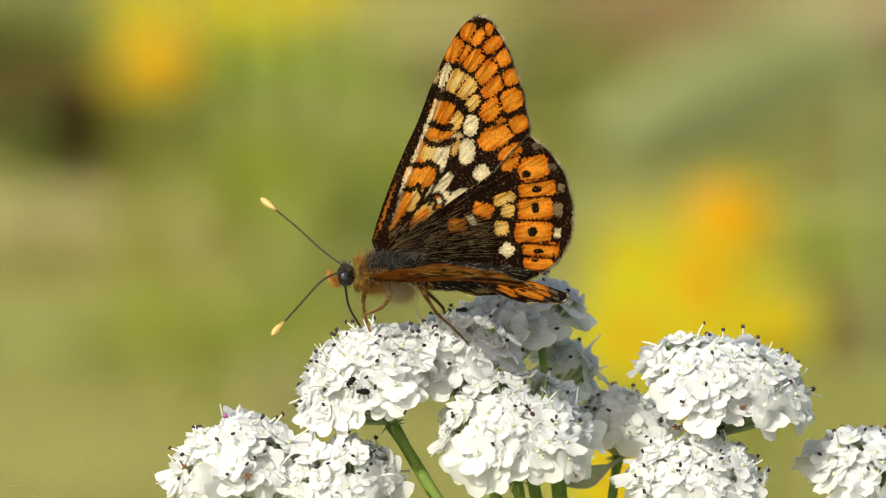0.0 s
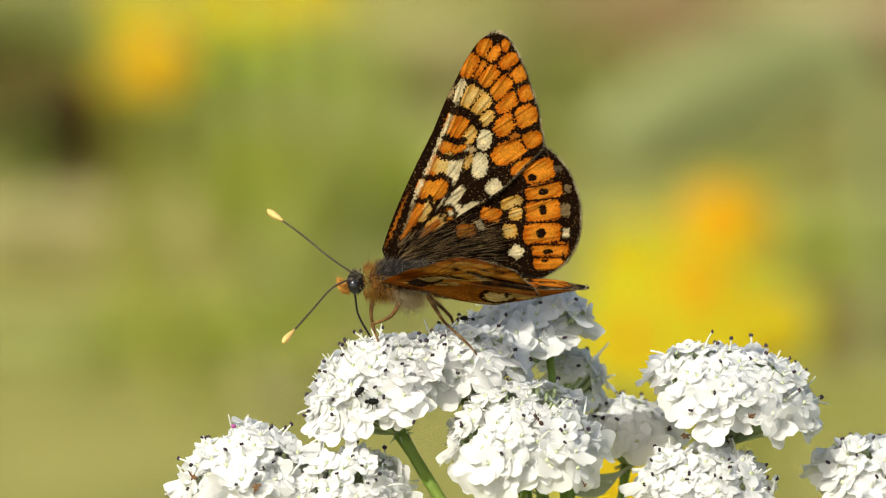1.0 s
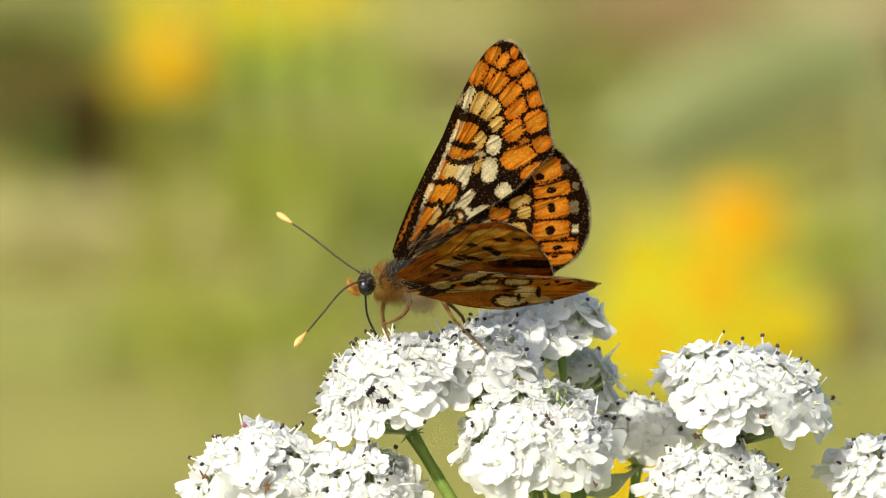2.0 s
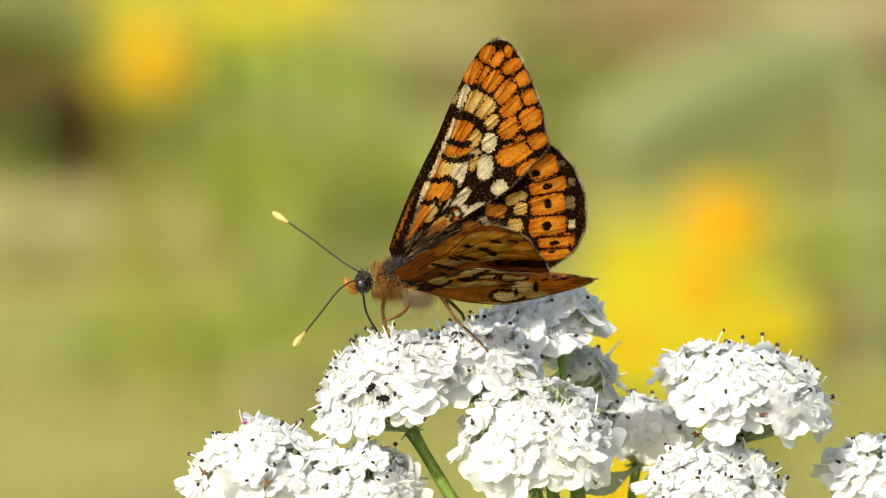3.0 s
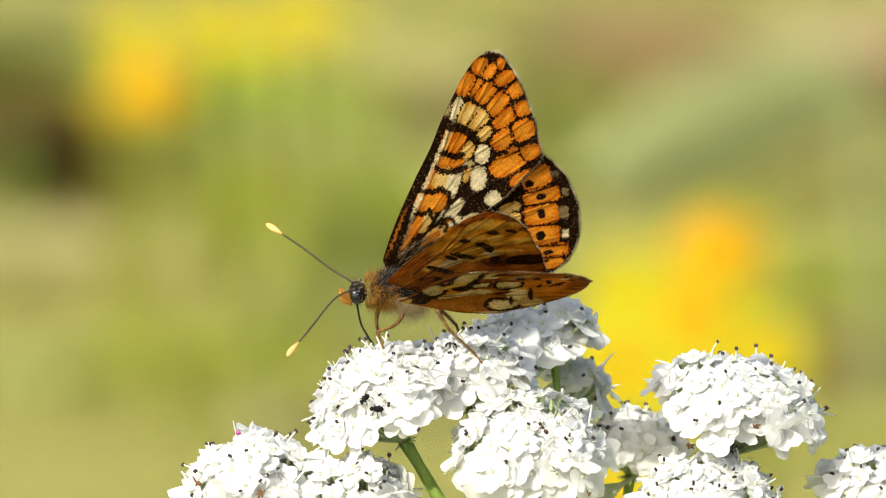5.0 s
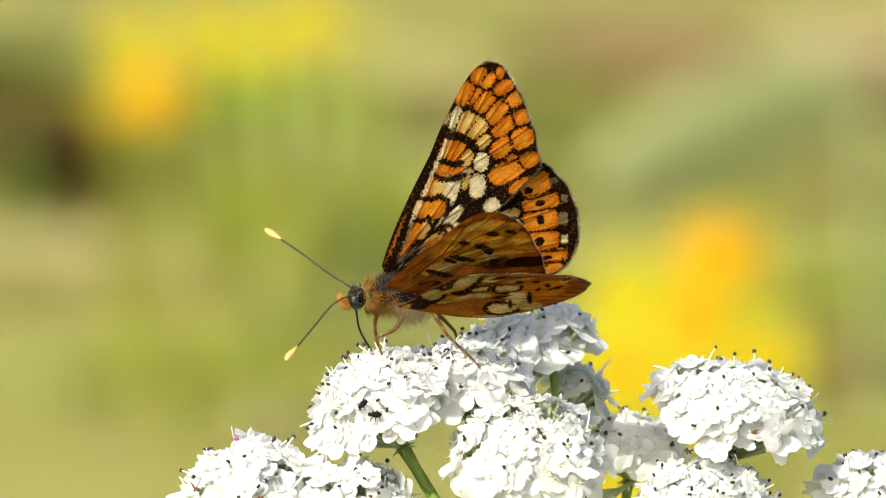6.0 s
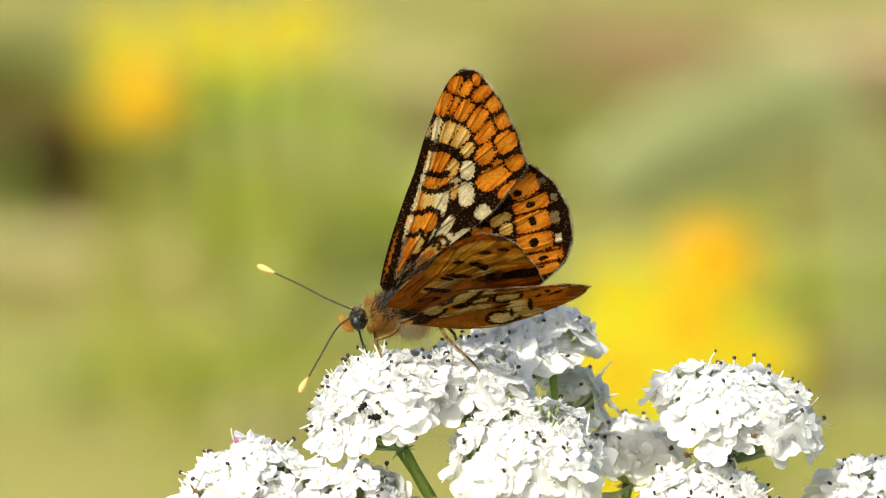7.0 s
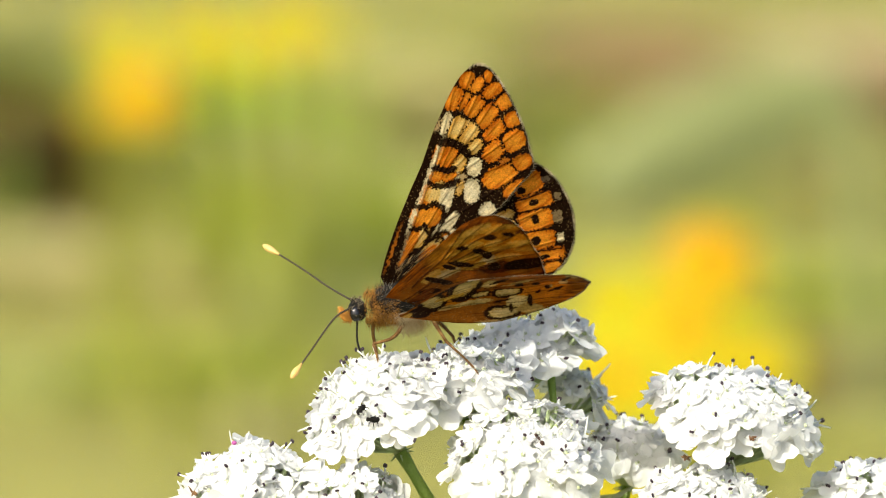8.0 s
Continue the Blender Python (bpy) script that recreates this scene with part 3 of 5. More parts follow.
def umbellet(plant, c, rx, rz, count, seed, tilt=(0, 0), reach=1.75, buds=0):
    """One small head: florets on thin stalks that spread from the end of a ray, domed rx wide and rz high."""
    rng = random.Random(seed)
    axis = (Vector((tilt[0], tilt[1], 1))).normalized()
    x = axis.cross(Vector((0, 1, 0))).normalized()
    y = axis.cross(x)
    base = c - axis * rz * 1.05
    s = Shape()
    down = HUB - base
    side = Vector((0, 0, -0.25 * down.length))
    s.tube(bend([HUB, base - (base - HUB) * 0.35 + side * 0.1, base], 10), [v * TICK * min(1, 0.25 + rx / (125 * TICK)) for v in (12, 12, 12, 12, 12, 11, 11, 11, 10, 13)], 9)
    spots = []
    for i in range(count):
        a = i * 2.39996 + rng.uniform(-0.2, 0.2)
        q = math.sqrt((i + 0.5) / count)
        phi = q * reach
        n = (x * math.cos(a) + y * math.sin(a)) * math.sin(phi) + axis * math.cos(phi)
        lump = noise.noise(Vector((1.3 * math.sin(phi) * math.cos(a), 1.3 * math.sin(phi) * math.sin(a), seed * 3.7)) * 1.4)
        k = 1 + 0.26 * lump + rng.uniform(-0.10, 0.08)
        if q > 0.5 and rng.random() < 0.07:
            continue
        p = c + (x * math.cos(a) + y * math.sin(a)) * rx * math.sin(phi) * k + axis * rz * (math.cos(phi) * k - (0.25 if phi > 1.2 else 0) * (phi - 1.2))
        spots.append((p, n, q, a))
    for p, n, q, a in spots:
        mid = base + (p - base) * 0.5 - axis * 6 * TICK * q
        s.tube(bend([base, mid, p - n * 2 * TICK], 5), [3.2 * TICK, 2.6 * TICK, 2.4 * TICK, 2.6 * TICK, 4.5 * TICK], 5, 1)
    for k in range(7):
        a = k * 0.9 + rng.random()
        d = x * math.cos(a) + y * math.sin(a)
        s.tube([base, base + d * 12 * TICK - axis * 2 * TICK, base + d * 24 * TICK - axis * rng.uniform(4, 14) * TICK], [3 * TICK, 2.5 * TICK, 0.6 * TICK], 4, 1)
    head = s.make("umbellet", [STALK, PEDICEL], plant)
    for i, (p, n, q, a) in enumerate(spots):
        z = (n * 0.8 + axis * 0.25 + Vector((rng.gauss(0, 1), rng.gauss(0, 1), rng.gauss(0, 1))) * 0.19).normalized()
        out = (x * math.cos(a) + y * math.sin(a))
        outer = q > 0.72
        xx = (out - z * out.dot(z)).normalized()
        if not outer:
            w = rng.uniform(0, 6.28)
            xx = (xx * math.cos(w) + z.cross(xx) * math.sin(w)).normalized()
        m = Matrix((xx, z.cross(xx), z)).transposed().to_4x4()
        m.translation = p
        size = rng.uniform(0.95, 1.2)
        if q < 0.45:
            size *= 0.9
        if q > 0.85:
            size *= rng.uniform(1.0, 1.3)
        fl = new("floret", rng.choice(RAY_DATA if outer else FLORET_DATA))
        fl.parent, fl.matrix_basis = head, m @ Matrix.Diagonal((size, size, size, 1))
        for turn in range(rng.choice((0, 0, 0, 1, 1) if not outer else (0, 0, 0, 1))):
            st = new("stamen", rng.choice(STAMEN_DATA))
            st.parent, st.matrix_basis = head, m @ pose(0, 0, 0, 0, 0, rng.uniform(0, 360)) @ Matrix.Diagonal((size, size, size, 1))
    return head


def umbel():
    root = new("umbel_plant")
    root.location = HUB
    root.location.z = 0
    for k, (x, y, c, rx, rz, n, tx, ty) in enumerate(HEADS):
        umbellet(root, place(x, y, c), rx * TICK, rz * TICK, int(n * 1.3), 11 + k, (tx, ty), 1.25 if k in (4, 5) else 1.55)
    s = Shape()
    foot = Vector((HUB.x + 0.03, HUB.y + 0.05, -0.02))
    s.tube(bend([foot, (foot + HUB) / 2 + Vector((-0.01, 0, 0)), HUB + Vector((0, 0, 0.002))], 14), [2.6e-3] * 6 + [2.1e-3] * 7 + [2.4e-3], 12)
    for k in range(8):
        a = k * 0.785
        d = Vector((math.cos(a), math.sin(a), -0.25))
        s.tube([HUB, HUB + d * 0.006, HUB + d * 0.011 + Vector((0, 0, -0.002))], [0.0007, 0.0006, 0.0001], 5)
    s.make("main_stem", STALK, root, "ridged green main stem")
    # a few spent florets and one leaflet
    for x, y, c, size in ((-310, -412, -155, 9), (-420, -395, -135, 6), (444, -330, -50, 8), (560, -296, -75, 5), (262, -412, -160, 6)):
        s = Shape()
        rng = random.Random(int(x))
        for k in range(5):
            a = k * 1.26 + rng.random()
            d = Vector((math.cos(a), -0.5, math.sin(a))) * size * TICK
            p = place(x, y, c)
            s.tube(bend([p, p + d * 0.6, p + d + Vector((rng.gauss(0, 1), 0, rng.gauss(0, 1))) * 3 * TICK], 5), [v * TICK for v in (3, 2.6, 2.2, 1.6, 0.6)], 5)
        s.make("spent_floret", WITHERED, root, "withered brown floret")
    s = Shape()
    foot, tip = place(372, -378, 200), place(250, -440, 190)
    pts = []
    for i, p in enumerate(bend([foot, (foot + tip) / 2 + Vector((0, 0, -6 * TICK)), tip], 9)):
        w = TICK * (3, 3, 4, 6, 14, 20, 20, 13, 2)[i]
        e = (tip - foot).cross(Vector((0, 1, 0))).normalized()
        pts += [p - e * w, p + Vector((0, 6 * TICK, 0)), p + e * w]
    s.grid(pts, 9, 3)
    s.make("leaflet", LEAFLET, root, "small grey-green leaflet on a thin stalk")
    s = Shape()
    tip = place(-352, -308, -60)
    s.tube(bend([tip + Vector((2 * TICK, 0, -34 * TICK)), tip + Vector((4 * TICK, 0, -14 * TICK)), tip], 5), 1.5 * TICK, 5, 0)
    s.blob(tip, 5 * TICK, 4 * TICK, 4 * TICK, 5, 7, 1)
    s.make("stamen", [FILAMENT, ANTHER_PINK], root, "white stamen with a magenta anther")
    for o in list(root.children_recursive):
        if o.parent == root:
            o.matrix_parent_inverse = Matrix.Translation(-root.location)
    return tagged(root, "white-flowered umbel with dark anthers on green rays", "flower")


HEADS = [
    (-328, -400, -40, 99, 80, 82, -0.30, -0.20),
    (-146, -444, -70, 94, 88, 72, -0.22, -0.25),
    (-98, -250, -20, 111, 84, 100, -0.50, -0.20),
    (55, -205, 30, 86, 62, 56, -0.05, -0.2),
    (152, -163, 168, 98, 65, 48, -0.05, -0.05),
    (222, -124, 165, 54, 44, 15, 0.35, 0.1),
    (256, -228, 235, 46, 44, 14, 0.5, 0.2),
    (164, -343, -70, 120, 86, 98, 0.05, -0.30),
    (352, -330, 235, 70, 58, 44, 0.1, 0.0),
    (540, -266, 60, 129, 84, 112, 0.22, -0.12),
    (484, -436, -20, 108, 84, 80, 0.15, -0.2),
    (788, -430, 110, 98, 80, 68, 0.35, -0.1),
]
umbel()


# ---- the butterfly ----
INK, RUST, PALE, CREAM, TAN, BROWN = (0.012, 0.005, 0.002), (0.56, 0.135, 0.005), (0.66, 0.35, 0.055), (0.68, 0.56, 0.31), (0.42, 0.30, 0.14), (0.34, 0.13, 0.03)
LIGHTER = {"O": (0.76, 0.29, 0.022), "D": (0.46, 0.17, 0.015), "Y": (0.70, 0.50, 0.17), "C": (0.82, 0.73, 0.46)}
UNDER = {"K": (0.022, 0.008, 0.003), "O": (0.50, 0.14, 0.006), "Y": (0.66, 0.36, 0.055), "C": (0.56, 0.37, 0.11), "D": (0.21, 0.058, 0.005), "T": (0.42, 0.26, 0.08), "G": (0.42, 0.16, 0.011), "B": (0.13, 0.034, 0.005), "y": (0.54, 0.28, 0.035)}
PAINT = {"K": INK, "O": RUST, "Y": PALE, "C": CREAM, "T": TAN, "B": BROWN, "G": (0.20, 0.15, 0.09), "D": (0.42, 0.12, 0.010)}
# spots on the wings in ticks from the hinge: along the body, out from it, half length, half width, turn
FORE_RIM = [(-14, 30), (0, 72), (22, 127), (49, 186), (76, 240), (98, 293), (119, 337), (140, 376), (161, 405), (181, 419), (196, 421),
            (213, 410), (228, 387), (242, 356), (255, 316), (264, 286), (270, 251), (273, 212), (240, 178), (200, 138), (150, 106), (90, 66), (25, 18), (-4, 8)]
HIND_RIM = [(10, 12), (70, 80), (150, 150), (210, 195), (262, 208), (288, 194), (312, 170), (329, 143), (340, 110), (345, 78), (343, 45), (335, 12),
            (318, -14), (300, -30), (250, -52), (180, -60), (110, -52), (50, -30), (15, -8)]
FORE_EDGE = [(170, 393, 15, 11, 68, "O"), (188, 383, 15, 9, 43, "O"), (208, 397, 10, 7, 68, "O"), (213, 369, 18, 10, 36, "O"), (231, 345, 16, 11, 38, "O"), (243, 311, 16, 12, 28, "O"), (242, 270, 19, 16, 33, "O"), (253, 227, 16, 13, 28, "O"), (264, 189, 8, 6, 88, "O"), (237, 178, 20, 10, 28, "O")]
FORE_OUTER = [(145, 361, 22, 12, 63, "O"), (163, 356, 18, 6, 56, "O"), (178, 343, 20, 12, 48, "O"), (201, 323, 23, 12, 48, "O"), (211, 294, 22, 11, 40, "O"), (206, 255, 21, 14, 48, "O"), (212, 206, 28, 17, 26, "O"), (222, 232, 8, 6, 28, "D")]
FORE_PALE = [(127, 319, 25, 8, 70, "C"), (113, 317, 14, 3, 68, "T"), (147, 308, 21, 13, 60, "Y"), (164, 293, 19, 12, 46, "Y"), (174, 268, 14, 9, 48, "Y"), (169, 228, 19, 13, 73, "C"), (160, 182, 23, 14, 83, "C"), (111, 262, 21, 9, 64, "O"), (128, 254, 24, 9, 62, "o"), (144, 236, 15, 9, 68, "Y"), (102, 216, 12, 9, 8, "O"), (123, 212, 12, 6, 13, "o"), (147, 209, 6, 6, -83, "T")]
FORE_CELL = [(84, 185, 20, 12, 58, "o"), (99, 183, 20, 14, 48, "y"), (115, 176, 24, 12, 72, "c"), (76, 142, 24, 18, 3, "O"), (140, 189, 12, 5, 68, "y"), (116, 125, 24, 9, 50, "c"), (137, 101, 24, 10, 31, "c"), (116, 102, 12, 12, 5, "c"), (184, 144, 15, 12, 40, "c"), (202, 134, 18, 10, 13, "c"), (190, 123, 12, 10, 28, "c"), (62, 104, 22, 11, 60, "y"), (48, 96, 24, 7, 64, "o")]
FORE_LOW = [(84, 79, 22, 9, 40, "y"), (72, 68, 20, 6, 40, "o"), (104, 104, 10, 4, 18, "o"), (105, 85, 8, 3, 28, "o"), (99, 248, 50, 3.2, 65, "c"), (60, 159, 50, 3.2, 66, "c"), (37, 95, 40, 2.5, 67, "t"), (129, 189, 30, 2, 68, "c"), (100, 128, 26, 2.2, 56, "c"), (13, 84, 46, 2, 68, "D"), (30, 63, 16, 4, 58, "d"), (90, 213, 90, 2, 66, "t")]
FORE_BARS = [(47, 119, 59, 117, 4.2), (59, 117, 72, 127, 4.2), (72, 127, 74, 113, 4.2), (74, 113, 80, 104, 4.2), (61, 162, 80, 160, 5), (80, 160, 93, 165, 5), (93, 165, 106, 155, 5), (106, 155, 109, 141, 5), (109, 141, 102, 127, 5), (91, 91, 96, 106, 3.5), (96, 106, 109, 109, 3.5), (109, 109, 117, 97, 3.5), (117, 97, 113, 82, 3.5), (113, 82, 102, 74, 3.5)]
FORE_ARCS = [(87, 205, 95, 198, 5.5), (95, 198, 117, 195, 5.5), (117, 195, 138, 203, 5.5), (98, 233, 109, 228, 5), (109, 228, 123, 225, 5), (123, 225, 135, 229, 5), (115, 282, 135, 278, 8.5), (135, 278, 150, 269, 8.5), (150, 269, 157, 257, 8.5), (96, 103, 102, 93, 4), (102, 93, 98, 83, 4), (140, 335, 154, 333, 4), (154, 333, 163, 322, 4)]
HIND_BAND = [(276, 149, 26, 19, 11, "O"), (282, 111, 31, 15, 4, "O"), (278, 76, 29, 19, 0, "O"), (273, 35, 31, 20, -5, "O"), (285, 3, 30, 15, -4, "O"), (282, -18, 27, 13, -2, "O"), (238, 158, 17, 10, 23, "O"), (264, 138, 8, 7, -2, "K"), (281, 111, 9, 6, -2, "K"), (278, 78, 9, 7, 88, "K"), (271, 36, 9, 8, 88, "K"), (280, 1, 9, 5, -2, "K"), (274, -15, 7, 3, -2, "K")]
HIND_INNER = [(223, 96, 18, 9, 18, "Y"), (230, 75, 11, 11, -22, "Y"), (185, 77, 17, 12, -17, "O"), (165, 60, 10, 7, -72, "C"), (139, 51, 15, 12, -2, "O"), (216, 44, 12, 11, -2, "Y"), (225, 5, 12, 12, 45, "C"), (162, 20, 4, 4, -42, "T"), (325, 112, 7, 5, 88, "t"), (318, 73, 11, 8, 88, "t"), (316, 32, 9, 6, 88, "c"), (310, 150, 7, 5, -2, "g"), (286, 188, 9, 6, 18, "g"), (239, 178, 18, 9, 28, "O")]
HIND_BARS = [(250, 120, 309, 127, 1.6), (251, 96, 308, 98, 1.6), (255, 57, 301, 53, 1.6), (253, 17, 313, 10, 1.6), (257, -8, 307, -13, 1.2)]
# the undersides: golden brown and chequered, with cream cells edged in black on the hindwing
FORE_WASH = [(66, 116, 91, 19, 61, "D"), (144, 274, 86, 32, 56, "G"), (223, 363, 66, 31, 32, "G"), (166, 184, 114, 28, 48, "D"), (239, 287, 69, 38, 55, "G")]
FORE_PALE_UNDER = [(151, 344, 39, 7.3, 58, "Y"), (128, 297, 25, 5.3, 54, "y"), (183, 366, 26, 5.9, 48, "y"), (148, 286, 19, 5.4, 47, "Y"), (177, 240, 16, 8, 45, "C"), (204, 302, 31, 6.1, 45, "y"), (233, 332, 21, 5.6, 23, "Y"), (140, 239, 25, 6.3, 41, "y"), (101, 166, 33, 7.6, 57, "C"), (151, 215, 21, 5.5, 44, "y"), (209, 264, 21, 6, 35, "Y"), (244, 308, 20, 5.7, 28, "y"), (75, 148, 26, 5.5, 64, "Y"), (207, 385, 15, 6.5, 29, "y"), (184, 310, 20, 5.3, 56, "Y"), (115, 250, 19, 4.4, 50, "y")]
FORE_DARK_UNDER = [(130, 271, 9, 5.7, 28, "K"), (159, 267, 10, 8, 10, "K"), (173, 258, 12, 7.8, -88, "K"), (178, 332, 14, 6.8, 53, "K"), (211, 357, 9, 6.1, 4, "K"), (127, 215, 20, 7.7, 4, "K"), (106, 195, 10, 7.9, -17, "K"), (88, 131, 22, 9, -7, "K"), (72, 92, 18, 6.9, 24, "K"), (191, 218, 25, 13, 34, "B"), (250, 253, 48, 14, 35, "K"), (186, 220, 12, 9, 62, "K"), (222, 403, 23, 7.6, 3, "B"), (242, 365, 14, 5.9, -14, "B"), (136, 163, 23, 9, 69, "O"), (53, 64, 33, 6.7, 57, "B")]
HIND_WASH = [(117, -31, 62, 27, 5, "D"), (164, -7, 42, 23, 14, "D"), (264, 33, 50, 42, 70, "O"), (89, 28, 44, 23, 8, "O")]
HIND_CELLS = [(69, 48, 43, 22, -84, "K"), (69, 48, 31, 16, -79, "C"), (127, 82, 56, 26, 84, "K"), (127, 82, 49, 18, 79, "C"), (101, 43, 25, 9, -5, "Y"), (155, 30, 17, 8, 18, "K"), (155, 30, 14, 5, 17, "C"), (95, 5, 15, 7.7, 10, "T"), (139, 8, 34, 7, 3, "C"), (202, 33, 24, 15, 14, "K"), (202, 33, 20, 10, 12, "C"), (172, 97, 31, 12, 79, "C"), (220, 101, 35, 7.8, 40, "T"), (146, 120, 24, 6.5, 81, "C")]
HIND_TAIL = [(193, -32, 29, 21, -7, "K"), (193, -32, 25, 15, -4, "C"), (219, 0, 19, 19, 70, "C"), (241, -34, 25, 16, -38, "T"), (241, -4, 20, 3.5, -87, "K"), (207, -20, 14, 3, -89, "K"), (316, 161, 31, 13, 87, "T"), (300, 78, 24, 7.8, 81, "C"), (305, 121, 24, 4.2, 79, "K"), (288, 29, 16, 3.4, 37, "K"), (189, -59, 46, 5.1, -5, "T"), (46, 9, 25, 17, -80, "K"), (24, -3, 20, 6.7, 72, "Y")]
HIND_DOTS = [(223, 84, 14, 6.2, 87, "K"), (253, 77, 14, 6.2, -89, "K"), (256, 23, 5, 4.8, 21, "K"), (273, 38, 7.6, 4.2, 87, "K"), (278, 48, 11, 3.9, -85, "T"), (194, 7, 14, 2.6, 12, "K"), (188, 118, 28, 5.2, 59, "K"), (89, 92, 24, 4.7, 32, "K"), (124, 30, 14, 3.5, 3, "K")]


def pigment(xy, base, spots, bars, veins, margin, soft=1.3, paint=PAINT, grow=1.2, washes=0, square=2.8):
    """Lays the spots on the base colour, ragged by noise, then the veins and the dark rim. On the upper side the spots in
    capitals crowd each other and leave a thin dark net between them; those in small letters run together."""
    wob = np.array([noise.noise_vector(Vector((p[0] * 0.16, p[1] * 0.16, 3.0))) for p in xy])[:, :2] * 2.4
    wob += np.array([noise.noise_vector(Vector((p[0] * 0.30, p[1] * 0.30, 7.0))) for p in xy])[:, :2] * 4.0
    col = np.tile(np.array(base), (len(xy), 1))
    ray = np.arctan2(xy[:, 1] + 20, xy[:, 0] + 40)
    reach = np.hypot(xy[:, 0], xy[:, 1])
    streak = np.array([noise.noise(Vector((t * 55, r * 0.018, 0.0))) + 0.5 * noise.noise(Vector((t * 130, r * 0.05, 9.0))) for t, r in zip(ray, reach)])
    upper = paint is PAINT
    if not upper:
        col = col * np.clip(1 + 1.3 * streak, 0.3, 1.8)[:, None]

    def inside(x, y, a, b, turn, power, torn=1.0):
        c, s_ = math.cos(radians(turn)), math.sin(radians(turn))
        p = xy + wob * torn
        u, v = (p[:, 0] - x) * c + (p[:, 1] - y) * s_, -(p[:, 0] - x) * s_ + (p[:, 1] - y) * c
        return (1 - (np.abs(u / a) ** power + np.abs(v / b) ** power) ** (1 / power)) * min(a, b)

    order = range(len(spots))
    rival = np.full(len(xy), -99.0)
    shape = []
    for n_, (x, y, a, b, turn, ink) in enumerate(spots):
        g = (1.0 if upper or square > 3 else 1.2) if ink == "K" else 1.0 if b <= 3.5 or (upper and ink in "Cc") else grow
        shape.append(inside(x, y, a * g, b * g, turn, 2.1 if ink == "K" else square, 0.55 if ink == "K" else 1.0))
    if upper:
        rank = {"K": 2}
        order = sorted(order, key=lambda i: rank.get(spots[i][5], 0 if spots[i][5].isupper() else 1))
        rivals = [i for i in order if spots[i][5].isupper() and spots[i][5] != "K"]
        table = np.sort(np.stack([shape[i] for i in rivals] + [rival, rival]), axis=0)
        first, second = table[-1], table[-2]
    for n_ in order:
        x, y, a, b, turn, ink = spots[n_]
        d = shape[n_]
        if upper and ink.isupper() and ink != "K":
            other = np.where(d >= first, second, first)
            d = np.minimum(d, (d - other) * 0.6 - 1.5 - 0.8 * wob[:, 0])
        blur = soft * 10 if n_ < washes else soft
        k = np.clip(d / blur + 0.5, 0, 1)[:, None] * (0.5 if ink in "tg" else 1.0)
        kind = ink.upper() if upper else ink
        tone = np.array(paint[kind])
        if kind in LIGHTER:
            g = np.clip(0.10 * d + 0.9 * streak, 0, 0.95)[:, None] * (1 if upper else 0.3)
            tone = tone * (1 - g) + np.array(LIGHTER[kind]) * g
            tone = tone * (1 - 0.5 * np.clip(-streak - 0.1, 0, 1)[:, None])
        elif not upper:
            tone = tone * np.clip(1 + 0.8 * streak, 0.4, 1.6)[:, None]
        col = col * (1 - k) + tone * k
    for n_, (x0, y0, x1, y1, w) in enumerate(bars + veins):
        dx, dy = x1 - x0, y1 - y0
        p = xy + wob * (0.8 if n_ < len(bars) and w > 2 else 0.3)
        t = np.clip(((p[:, 0] - x0) * dx + (p[:, 1] - y0) * dy) / (dx * dx + dy * dy), 0, 1)
        d = np.hypot(p[:, 0] - x0 - t * dx, p[:, 1] - y0 - t * dy)
        k = np.clip((w - d) / 1.3 + 0.5, 0, 1)[:, None] * (0.97 if n_ < len(bars) else 0.25 if upper else 0.7)
        col = col * (1 - k) + np.array(paint["K"]) * k
    k = np.clip(margin, 0, 1)[:, None]
    return col * (1 - k) + np.array(INK) * k


FORE_VEINS = [(95, 225, 150, 395, 1.5), (100, 225, 178, 405, 1.2), (105, 222, 205, 397, 1.7), (112, 220, 230, 368, 1.7), (118, 215, 246, 333, 1.7), (122, 205, 256, 292, 1.7),
              (125, 190, 262, 245, 1.4), (95, 120, 262, 215, 1.6), (10, 30, 125, 195, 1.5), (40, 100, 95, 225, 1.4)]
HIND_VEINS = [(60, 40, 330, 145, 1.3), (60, 35, 336, 105, 1.3), (60, 30, 334, 66, 1.3), (60, 25, 328, 27, 1.3), (50, 10, 318, -8, 1.3), (80, 60, 312, 180, 1.3)]


